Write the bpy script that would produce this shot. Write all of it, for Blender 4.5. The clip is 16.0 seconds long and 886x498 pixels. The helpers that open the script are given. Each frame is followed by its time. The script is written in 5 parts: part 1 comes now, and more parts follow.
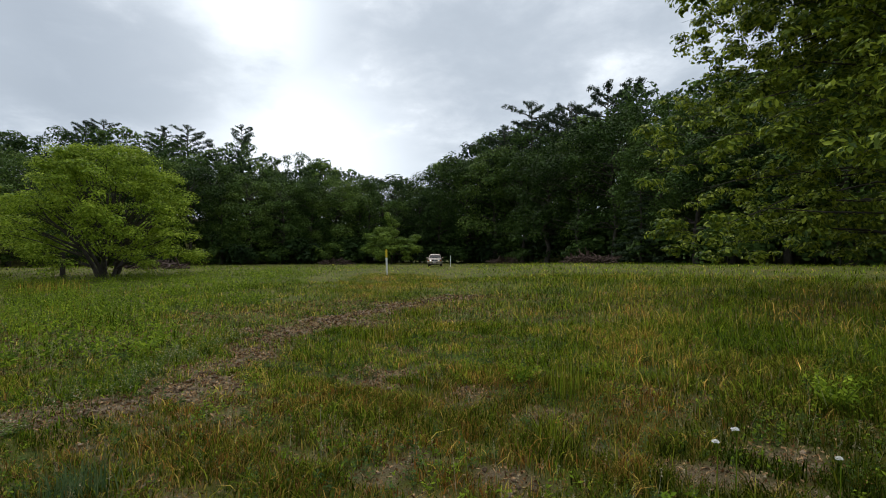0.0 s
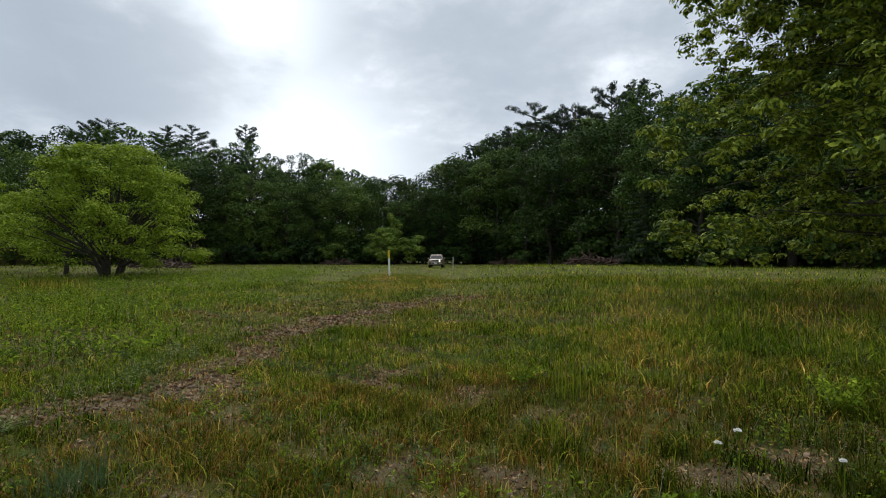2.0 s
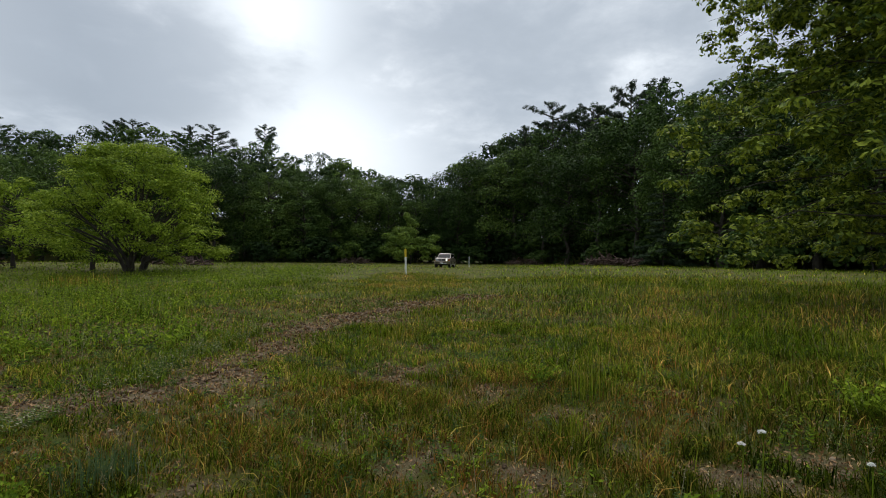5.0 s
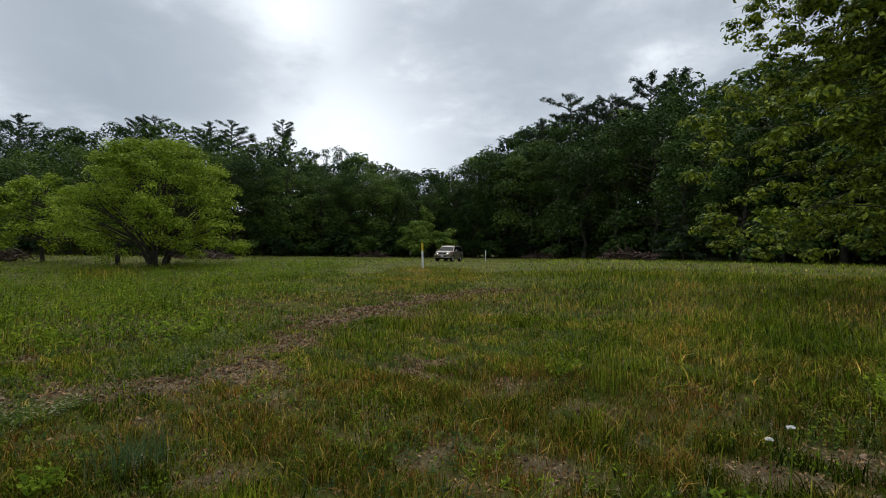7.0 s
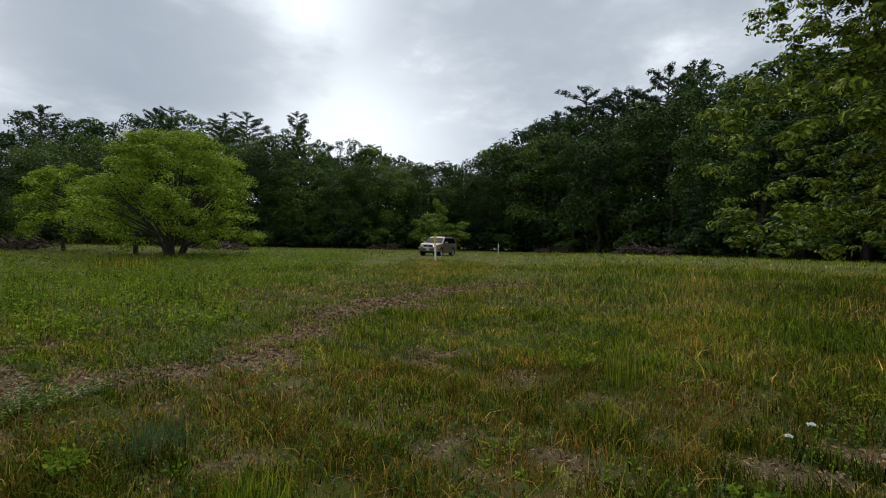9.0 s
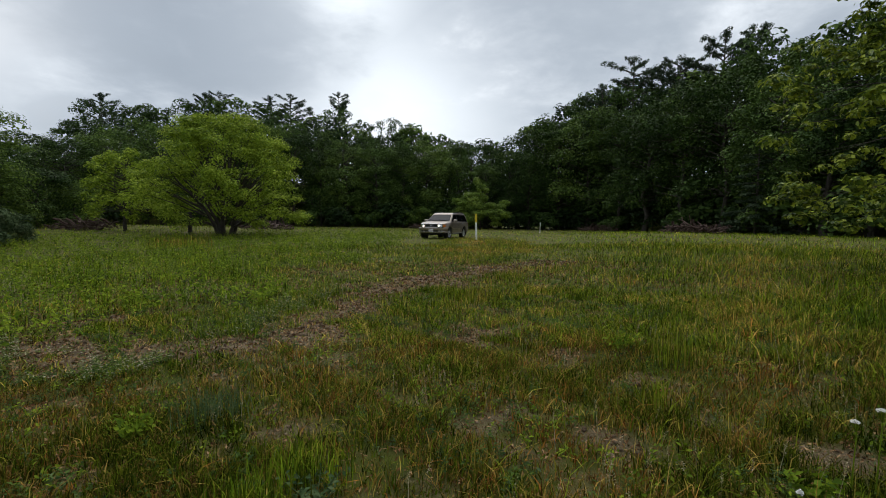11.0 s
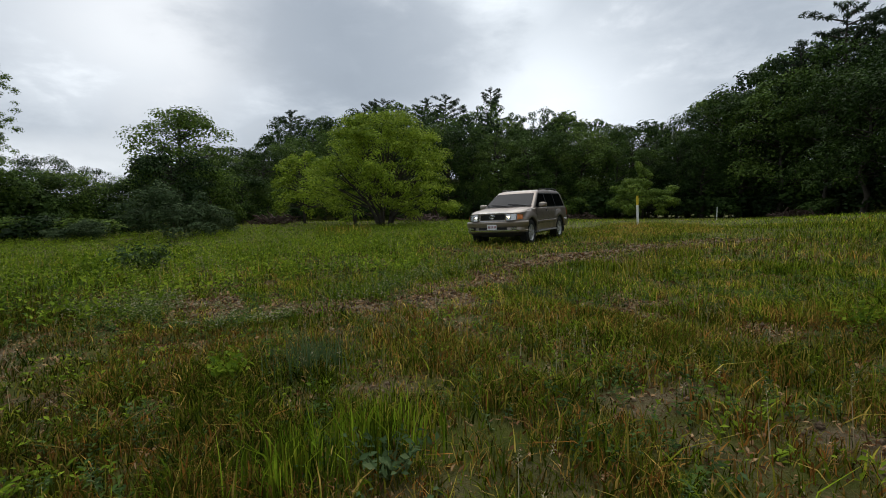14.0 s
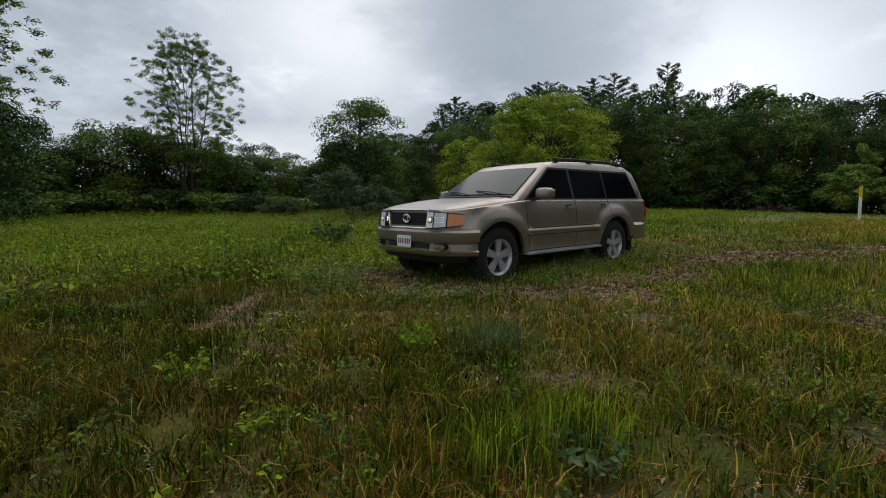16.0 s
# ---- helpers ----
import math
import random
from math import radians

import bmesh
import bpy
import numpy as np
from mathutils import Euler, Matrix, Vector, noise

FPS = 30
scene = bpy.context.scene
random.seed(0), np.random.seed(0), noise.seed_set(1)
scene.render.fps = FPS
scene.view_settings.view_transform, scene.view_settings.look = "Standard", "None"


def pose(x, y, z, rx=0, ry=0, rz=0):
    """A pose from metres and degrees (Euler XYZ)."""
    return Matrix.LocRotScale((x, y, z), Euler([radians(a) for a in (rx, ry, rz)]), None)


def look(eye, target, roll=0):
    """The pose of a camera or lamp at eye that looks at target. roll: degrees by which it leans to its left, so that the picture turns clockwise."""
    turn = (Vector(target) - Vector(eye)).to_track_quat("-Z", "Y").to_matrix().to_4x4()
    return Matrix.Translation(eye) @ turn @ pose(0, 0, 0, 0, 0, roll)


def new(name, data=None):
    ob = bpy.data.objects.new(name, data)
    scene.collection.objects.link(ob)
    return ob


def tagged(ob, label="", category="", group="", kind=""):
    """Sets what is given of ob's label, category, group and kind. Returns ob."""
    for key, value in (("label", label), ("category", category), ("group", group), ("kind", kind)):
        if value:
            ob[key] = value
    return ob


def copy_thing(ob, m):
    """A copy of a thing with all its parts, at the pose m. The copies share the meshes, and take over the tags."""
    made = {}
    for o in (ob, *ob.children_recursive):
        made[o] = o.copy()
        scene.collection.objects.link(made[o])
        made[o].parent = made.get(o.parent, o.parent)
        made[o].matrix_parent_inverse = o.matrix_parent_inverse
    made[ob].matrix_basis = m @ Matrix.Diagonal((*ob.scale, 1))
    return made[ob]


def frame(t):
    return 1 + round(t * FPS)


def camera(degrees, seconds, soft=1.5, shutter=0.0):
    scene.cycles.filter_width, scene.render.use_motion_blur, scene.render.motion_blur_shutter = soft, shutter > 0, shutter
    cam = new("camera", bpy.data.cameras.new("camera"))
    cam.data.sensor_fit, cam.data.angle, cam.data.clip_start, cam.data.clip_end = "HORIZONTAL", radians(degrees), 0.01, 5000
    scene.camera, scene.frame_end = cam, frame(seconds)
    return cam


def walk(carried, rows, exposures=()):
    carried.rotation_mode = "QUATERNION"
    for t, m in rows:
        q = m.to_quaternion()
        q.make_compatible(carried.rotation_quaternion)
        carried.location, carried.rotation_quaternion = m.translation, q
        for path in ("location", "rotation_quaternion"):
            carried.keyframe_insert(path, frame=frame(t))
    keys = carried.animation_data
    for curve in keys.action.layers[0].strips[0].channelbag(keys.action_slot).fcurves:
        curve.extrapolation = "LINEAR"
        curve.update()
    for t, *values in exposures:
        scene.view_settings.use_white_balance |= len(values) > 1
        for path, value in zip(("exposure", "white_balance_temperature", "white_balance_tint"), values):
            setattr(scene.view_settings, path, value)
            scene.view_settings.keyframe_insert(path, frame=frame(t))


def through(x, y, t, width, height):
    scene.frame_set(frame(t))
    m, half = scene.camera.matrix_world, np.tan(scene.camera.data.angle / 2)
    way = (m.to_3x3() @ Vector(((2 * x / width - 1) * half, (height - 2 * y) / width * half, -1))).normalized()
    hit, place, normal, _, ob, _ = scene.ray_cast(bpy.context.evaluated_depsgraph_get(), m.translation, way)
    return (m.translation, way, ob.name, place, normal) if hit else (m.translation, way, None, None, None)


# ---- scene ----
cam = camera(85.9, 16.0, soft=1.0)

# seconds, place, yaw, pitch, roll
PATH = [
    (0, 0.000, 0.000, 1.600, 0.00, 0.80, 0.00),
    (0.5, 0.011, 0.013, 1.593, -0.05, 0.65, 0.07),
    (1, 0.019, 0.022, 1.586, -0.07, 0.59, 0.16),
    (1.5, 0.008, 0.018, 1.585, 0.08, 0.72, 0.30),
    (2, 0.012, 0.016, 1.580, 0.33, 0.92, 0.33),
    (2.5, 0.008, 0.013, 1.577, 0.60, 0.94, 0.26),
    (3, 0.007, 0.005, 1.572, 0.94, 1.11, 0.35),
    (3.5, 0.004, -0.005, 1.576, 1.23, 1.21, 0.53),
    (4, -0.001, -0.017, 1.575, 1.42, 1.30, 0.62),
    (6.5, -0.062, -0.013, 1.554, 3.80, 0.02, 0.86),
    (7, -0.064, -0.018, 1.557, 4.17, 0.09, 0.79),
    (7.5, -0.072, -0.013, 1.550, 4.55, -0.34, 0.85),
    (8, -0.075, -0.014, 1.551, 4.76, -0.60, 0.99),
    (10.5, -0.112, -0.019, 1.528, 8.79, -1.81, 1.30),
    (11, -0.108, 0.001, 1.526, 10.47, -3.40, 1.05),
    (11.5, -0.124, 0.067, 1.492, 12.85, -4.17, 1.36),
    (12, -0.158, 0.183, 1.413, 16.10, -4.18, 0.46),
    (12.5, -0.189, 0.379, 1.280, 20.26, -4.71, -0.62),
    (13, -0.198, 0.581, 1.137, 24.16, -5.36, -0.22),
    (13.5, -0.194, 0.746, 1.044, 26.52, -4.83, 0.21),
    (14, -0.166, 0.862, 1.003, 28.83, -4.08, -0.53),
    (14.5, -0.144, 0.926, 1.006, 33.22, -3.78, -1.36),
    (15, -0.136, 0.934, 1.003, 36.75, -4.75, -0.22),
    (15.5, -0.193, 0.867, 1.006, 40.69, -5.24, 0.55),
    (16, -0.371, 0.769, 1.001, 47.21, -5.94, 1.07),
]
walk(cam, [(t, pose(x, y, z, 90 + pitch, 0, yaw) @ pose(0, 0, 0, 0, 0, roll)) for t, x, y, z, yaw, pitch, roll in PATH],
     [(0, 0.72), (4, 0.62), (6.5, 0.53), (11.5, 0.515), (16, 0.45)])

# ---------------------------------------------------------------- sky and sun
def node(tree, kind, **inputs):
    n = tree.nodes.new(kind)
    for key, value in inputs.items():
        n.inputs[int(key[1:]) if key[0] == "i" and key[1:].isdigit() else key].default_value = value
    return n


def ramp(tree, stops):
    n = tree.nodes.new("ShaderNodeValToRGB")
    cr = n.color_ramp
    while len(cr.elements) < len(stops):
        cr.elements.new(0.5)
    for e, (at, col) in zip(cr.elements, stops):
        e.position, e.color = at, (*col, 1) if len(col) == 3 else col
    return n


def math_node(tree, op, a, b=None, clamp=False):
    n = tree.nodes.new("ShaderNodeMath")
    n.operation, n.use_clamp = op, clamp
    for i, v in enumerate((a, b)):
        if v is None:
            continue
        if isinstance(v, (int, float)):
            n.inputs[i].default_value = v
        else:
            tree.links.new(v, n.inputs[i])
    return n.outputs[0]


def mix_col(tree, fac, a, b, mode="MIX"):
    n = tree.nodes.new("ShaderNodeMix")
    n.data_type, n.blend_type = "RGBA", mode
    for i, v in ((0, fac), (6, a), (7, b)):
        if isinstance(v, (int, float)):
            n.inputs[i].default_value = v
        elif isinstance(v, tuple):
            n.inputs[i].default_value = (*v, 1) if len(v) == 3 else v
        else:
            tree.links.new(v, n.inputs[i])
    return n.outputs[2]


def aim(az, rise):
    v = Vector((math.sin(radians(az)), math.cos(radians(az)), rise))
    return v.normalized()


SUN_AZ, SUN_EL = -25, 62
world = bpy.data.worlds.new("overcast_sky")
scene.world = world
world.use_nodes = True
wt = world.node_tree
wt.nodes.clear()
tc = wt.nodes.new("ShaderNodeTexCoord")
sep = wt.nodes.new("ShaderNodeSeparateXYZ")
wt.links.new(tc.outputs["Generated"], sep.inputs[0])
flat = math_node(wt, "SQRT", math_node(wt, "ADD", math_node(wt, "POWER", sep.outputs[0], 2.0), math_node(wt, "POWER", sep.outputs[1], 2.0)))
bearing = math_node(wt, "ARCTAN2", sep.outputs[0], sep.outputs[1])
height = math_node(wt, "DIVIDE", sep.outputs[2], math_node(wt, "MAXIMUM", flat, 0.02))


def cloud_noise(scale, stretch, detail, rough):
    c = wt.nodes.new("ShaderNodeMapping")
    c.inputs["Scale"].default_value = (1.0, 1.0, stretch)
    wt.links.new(tc.outputs["Generated"], c.inputs[0])
    n = node(wt, "ShaderNodeTexNoise", Scale=scale, Detail=detail, Roughness=rough, Distortion=0.25)
    wt.links.new(c.outputs[0], n.inputs["Vector"])
    return math_node(wt, "SUBTRACT", n.outputs[0], 0.5)


puff = cloud_noise(2.2, 2.6, 6.0, 0.5)
wisp = cloud_noise(6.0, 2.2, 8.0, 0.58)
fleck = cloud_noise(17.0, 2.0, 6.0, 0.6)
nn = math_node(wt, "ADD", math_node(wt, "ADD", math_node(wt, "MULTIPLY", puff, 0.7), math_node(wt, "MULTIPLY", wisp, 0.62)), math_node(wt, "MULTIPLY", fleck, 0.16))


def bank(az, rise, a, b, soft=0.7, ragged=2.2):
    """A cloud bank round a bearing: 1 in its core, 0 outside, with a ragged rim."""
    u = math_node(wt, "DIVIDE", math_node(wt, "SUBTRACT", bearing, radians(az)), radians(a))
    v = math_node(wt, "DIVIDE", math_node(wt, "SUBTRACT", height, rise), b)
    d = math_node(wt, "SQRT", math_node(wt, "ADD", math_node(wt, "MULTIPLY", u, u), math_node(wt, "MULTIPLY", v, v)))
    d = math_node(wt, "ADD", d, math_node(wt, "MULTIPLY", nn, ragged))
    m = wt.nodes.new("ShaderNodeMapRange")
    m.interpolation_type = "SMOOTHSTEP"
    wt.links.new(d, m.inputs[0])
    m.inputs[1].default_value, m.inputs[2].default_value = 1.0 + soft * 0.6, 1.0 - soft * 0.6
    return m.outputs[0]


cover = ramp(wt, [(0.0, (0.255, 0.29, 0.335)), (0.4, (0.36, 0.40, 0.45)), (0.7, (0.50, 0.54, 0.585)), (1.0, (0.74, 0.78, 0.82))])
wt.links.new(math_node(wt, "ADD", math_node(wt, "MULTIPLY", nn, 2.1), 0.47, True), cover.inputs[0])
col = cover.outputs[0]
glare = math_node(wt, "MAXIMUM", bank(-16, 0.20, 9.0, 0.19, 1.9, 3.0), bank(-22, 0.46, 7.5, 0.17, 1.9, 3.0))
col = mix_col(wt, math_node(wt, "MULTIPLY", glare, 0.9), col, (0.81, 0.86, 0.90))
col = mix_col(wt, math_node(wt, "MULTIPLY", bank(-60, 0.33, 9, 0.13, 1.6, 2.8), 0.75), col, (0.78, 0.80, 0.82))
col = mix_col(wt, math_node(wt, "MULTIPLY", bank(-66, 0.10, 14, 0.03, 1.2, 1.6), 0.35), col, (0.80, 0.82, 0.84))
col = mix_col(wt, math_node(wt, "MULTIPLY", bank(-37.0, 0.35, 13.0, 0.125, 0.9, 2.2), 0.72), col, (0.268, 0.305, 0.35))
col = mix_col(wt, math_node(wt, "MULTIPLY", bank(8, 0.43, 19, 0.15, 1.5, 2.0), 0.7), col, (0.32, 0.36, 0.405))
sky = wt.nodes.new("ShaderNodeTexSky")
sky.sky_type, sky.sun_disc = "NISHITA", False
sky.sun_elevation, sky.sun_rotation = radians(SUN_EL), radians(SUN_AZ)
thin = mix_col(wt, 0.06, col, mix_col(wt, 1.0, sky.outputs[0], (0.1, 0.1, 0.1), "MULTIPLY"))
bg = wt.nodes.new("ShaderNodeBackground")
bg.inputs[1].default_value = 1.0
wt.links.new(thin, bg.inputs[0])
wo = wt.nodes.new("ShaderNodeOutputWorld")
wt.links.new(bg.outputs[0], wo.inputs[0])

sun = new("sun", bpy.data.lights.new("sun", "SUN"))
sun.data.energy, sun.data.angle, sun.data.color = 1.15, radians(75), (1.0, 0.96, 0.9)
sun.matrix_world = look(aim(SUN_AZ, math.tan(radians(SUN_EL))) * 50, (0, 0, 0))


# ---------------------------------------------------------------- materials
def material(name, stops, scale=4.0, fine=40.0, rough=0.7, metal=0.0, bump=0.3, island=0.0, through=0.0, spec=0.3, coords="Object", coat=0.0, bump_size=0.02, tone=0.0):
    """A surface whose colour runs over stops by a coarse and a fine noise, and by chance per loose piece where island > 0."""
    m = bpy.data.materials.new(name)
    m.use_nodes = True
    t = m.node_tree
    b = t.nodes["Principled BSDF"]
    out = t.nodes["Material Output"]
    if coords == "World":
        vec = t.nodes.new("ShaderNodeNewGeometry").outputs["Position"]
    else:
        vec = t.nodes.new("ShaderNodeTexCoord").outputs[coords]
    a = node(t, "ShaderNodeTexNoise", Scale=scale, Detail=5.0, Roughness=0.6)
    f = node(t, "ShaderNodeTexNoise", Scale=fine, Detail=4.0, Roughness=0.65)
    t.links.new(vec, a.inputs["Vector"])
    t.links.new(vec, f.inputs["Vector"])
    v = math_node(t, "ADD", math_node(t, "MULTIPLY", math_node(t, "SUBTRACT", a.outputs[0], 0.5), 1.5), math_node(t, "MULTIPLY", math_node(t, "SUBTRACT", f.outputs[0], 0.5), 0.8))
    if island:
        g = t.nodes.new("ShaderNodeNewGeometry")
        v = math_node(t, "ADD", v, math_node(t, "MULTIPLY", math_node(t, "SUBTRACT", g.outputs["Random Per Island"], 0.5), island))
    if tone:
        oi = t.nodes.new("ShaderNodeObjectInfo")
        v = math_node(t, "ADD", v, math_node(t, "MULTIPLY", math_node(t, "SUBTRACT", oi.outputs["Random"], 0.5), tone))
    r = ramp(t, stops)
    t.links.new(math_node(t, "ADD", v, 0.5, True), r.inputs[0])
    t.links.new(r.outputs[0], b.inputs["Base Color"])
    b.inputs["Roughness"].default_value, b.inputs["Metallic"].default_value = rough, metal
    b.inputs["Specular IOR Level"].default_value = spec
    b.inputs["Coat Weight"].default_value = coat
    if bump:
        bp = t.nodes.new("ShaderNodeBump")
        bp.inputs["Strength"].default_value, bp.inputs["Distance"].default_value = bump, bump_size
        t.links.new(f.outputs[0], bp.inputs["Height"])
        t.links.new(bp.outputs[0], b.inputs["Normal"])
    if through:
        tr = t.nodes.new("ShaderNodeBsdfTranslucent")
        t.links.new(r.outputs[0], tr.inputs[0])
        mx = t.nodes.new("ShaderNodeMixShader")
        mx.inputs[0].default_value = through
        t.links.new(b.outputs[0], mx.inputs[1])
        t.links.new(tr.outputs[0], mx.inputs[2])
        t.links.new(mx.outputs[0], out.inputs[0])
    return m


def plain(name, colour, rough=0.5, metal=0.0, coat=0.0, glow=0.0):
    m = bpy.data.materials.new(name)
    m.use_nodes = True
    b = m.node_tree.nodes["Principled BSDF"]
    b.inputs["Base Color"].default_value = (*colour, 1)
    b.inputs["Roughness"].default_value, b.inputs["Metallic"].default_value, b.inputs["Coat Weight"].default_value = rough, metal, coat
    if glow:
        b.inputs["Emission Color"].default_value, b.inputs["Emission Strength"].default_value = (*colour, 1), glow
    return m


LEAF_OAK = material("oak_leaves", [(0.0, (0.012, 0.027, 0.007)), (0.5, (0.048, 0.09, 0.017)), (1.0, (0.16, 0.24, 0.042))], 0.35, 3.0, 0.6, bump=0, island=0.4, through=0.12, spec=0.1, tone=0.6)
LEAF_DARK = material("dark_leaves", [(0.0, (0.009, 0.021, 0.007)), (0.5, (0.031, 0.062, 0.014)), (1.0, (0.10, 0.165, 0.032))], 0.35, 3.0, 0.65, bump=0, island=0.4, through=0.1, spec=0.1, tone=0.6)
LEAF_MID = material("maple_leaves", [(0.0, (0.035, 0.068, 0.012)), (0.5, (0.09, 0.15, 0.024)), (1.0, (0.18, 0.26, 0.042))], 0.4, 3.0, 0.6, bump=0, island=0.9, through=0.3, spec=0.1)
LEAF_PALE = material("pale_leaves", [(0.0, (0.085, 0.14, 0.012)), (0.5, (0.225, 0.32, 0.026)), (1.0, (0.40, 0.50, 0.055))], 0.4, 3.0, 0.55, bump=0, island=0.9, through=0.35, spec=0.1)
LEAF_NEAR = material("elm_leaves", [(0.0, (0.032, 0.062, 0.008)), (0.5, (0.135, 0.19, 0.019)), (1.0, (0.33, 0.39, 0.04))], 0.8, 6.0, 0.5, bump=0, island=1.15, through=0.3, spec=0.15)
NEEDLES = material("pine_needles", [(0.0, (0.014, 0.028, 0.014)), (0.5, (0.030, 0.052, 0.024)), (1.0, (0.06, 0.09, 0.038))], 0.5, 4.0, 0.6, bump=0, island=0.8, through=0.12, spec=0.1)
BARK = material("bark", [(0.0, (0.02, 0.017, 0.014)), (0.5, (0.05, 0.043, 0.035)), (1.0, (0.1, 0.088, 0.075))], 3.0, 25.0, 0.9, bump=0.8)
TWIG = material("weathered_wood", [(0.0, (0.02, 0.012, 0.009)), (0.5, (0.055, 0.033, 0.025)), (1.0, (0.13, 0.09, 0.072))], 1.5, 14.0, 0.9, bump=0.6, island=0.6)


# ---------------------------------------------------------------- mesh helpers
def mesh_from(name, verts, faces, mats, smooth=False, index=None):
    """A mesh from numpy vertices and equal-sided faces."""
    me = bpy.data.meshes.new(name)
    verts, faces = np.asarray(verts, np.float32), np.asarray(faces, np.int32)
    me.vertices.add(len(verts))
    me.vertices.foreach_set("co", verts.ravel())
    k = faces.shape[1]
    me.loops.add(faces.size)
    me.loops.foreach_set("vertex_index", faces.ravel())
    me.polygons.add(len(faces))
    me.polygons.foreach_set("loop_start", np.arange(0, faces.size, k, dtype=np.int32))
    me.polygons.foreach_set("loop_total", np.full(len(faces), k, np.int32))
    if index is not None:
        me.polygons.foreach_set("material_index", np.asarray(index, np.int32))
    if smooth:
        me.polygons.foreach_set("use_smooth", np.ones(len(faces), bool))
    for m in mats if isinstance(mats, (list, tuple)) else [mats]:
        me.materials.append(m)
    me.update(calc_edges=True)
    return me


def part(name, data, parent, label="", mat=None, smooth=False, m=None):
    """Links a mesh or a bmesh as one part under a thing or under a part."""
    if isinstance(data, bmesh.types.BMesh):
        me = bpy.data.meshes.new(name)
        data.to_mesh(me)
        data.free()
        if mat:
            me.materials.append(mat)
        if smooth:
            me.polygons.foreach_set("use_smooth", np.ones(len(me.polygons), bool))
            me.set_sharp_from_angle(angle=radians(35))
        data = me
    ob = new(name, data)
    ob.parent = parent
    if m is not None:
        ob.matrix_basis = m
    return tagged(ob, label)


def tubes(segs, sides=6):
    """Tapered tubes: rows of (start, end, start radius, end radius); returns vertices and faces."""
    V, Fc = [], []
    for a, b, ra, rb in segs:
        a, b = Vector(a), Vector(b)
        d = (b - a).normalized()
        u = d.orthogonal().normalized()
        w = d.cross(u)
        k = len(V)
        for p, r in ((a, ra), (b, rb)):
            for i in range(sides):
                q = 2 * math.pi * i / sides
                V.append(p + (u * math.cos(q) + w * math.sin(q)) * r)
        for i in range(sides):
            j = (i + 1) % sides
            Fc.append((k + i, k + j, k + sides + j, k + sides + i))
    return np.array([tuple(v) for v in V]), np.array(Fc)


def leaves(P, N, L, W, rng, fold=0.25, droop=0.0):
    """Folded, pointed leaves at P that face N."""
    n = len(P)
    N = N / (np.linalg.norm(N, axis=1, keepdims=True) + 1e-9)
    A = rng.normal(size=(n, 3))
    A[:, 2] -= droop
    A -= N * (A * N).sum(1, keepdims=True)
    A /= np.linalg.norm(A, axis=1, keepdims=True) + 1e-9
    B = np.cross(N, A)
    L, W = np.broadcast_to(L, n)[:, None], np.broadcast_to(W, n)[:, None]
    V = np.stack([P - A * L * 0.5, P + B * W * 0.5 + N * W * fold, P + A * L * 0.5, P - B * W * 0.5 + N * W * fold], 1).reshape(-1, 3)
    k = np.arange(n)[:, None] * 4
    Fc = np.concatenate([k + [0, 2, 1], k + [0, 3, 2]], 0)
    return V, Fc


def lump_points(lumps, n, rng, shell=0.55, up=0.3):
    """Points on and in ellipsoids (rows x y z rx ry rz), with outward directions."""
    lumps = np.asarray(lumps, float)
    area = (lumps[:, 3] * lumps[:, 4] + lumps[:, 3] * lumps[:, 5] + lumps[:, 4] * lumps[:, 5])
    k = rng.choice(len(lumps), n, p=area / area.sum())
    d = rng.normal(size=(n, 3))
    d /= np.linalg.norm(d, axis=1, keepdims=True)
    low = (d[:, 2] < -0.1) & (rng.random(n) < 0.55)
    d[low, 2] *= -1
    r = shell + (1.08 - shell) * rng.random(n) ** 0.6
    P = lumps[k, :3] + d * lumps[k, 3:] * r[:, None]
    N = d * 0.9 + rng.normal(size=(n, 3)) * 0.24
    N[:, 2] += up
    return P, N


# ---------------------------------------------------------------- the lie of the land
RISE_Y = [-60, 0, 7, 14, 19, 24, 30, 36, 48, 54, 60, 66, 90]
RISE_Z = [0, 0, 0.06, 0.20, 0.32, 0.37, 0.40, 0.38, 0.35, 0.26, 0.16, 0.1, 0.05]
EDGE_AZ = [-180, -110, -90, -75, -65, -58, -50, -40, -30, -20, -10, -4, 3, 8, 17, 26, 35, 45, 70, 110, 180]
EDGE_D = [60, 48, 44, 46, 50, 56, 66, 78, 86, 90, 93, 97, 95, 88, 64, 54, 49, 46, 42, 50, 60]


def edge(az):
    """How far off the wood begins in a direction."""
    return np.interp(az, EDGE_AZ, EDGE_D)


def wave(x, y, s, seed=0.0):
    return np.sin(x / s + seed) * np.cos(y / s * 1.13 + seed * 1.7) + 0.5 * np.sin((x * 0.8 + y * 1.3) / s * 2.1 + seed * 2.3) + 0.3 * np.cos((x * 1.7 - y) / s * 3.7 + seed)


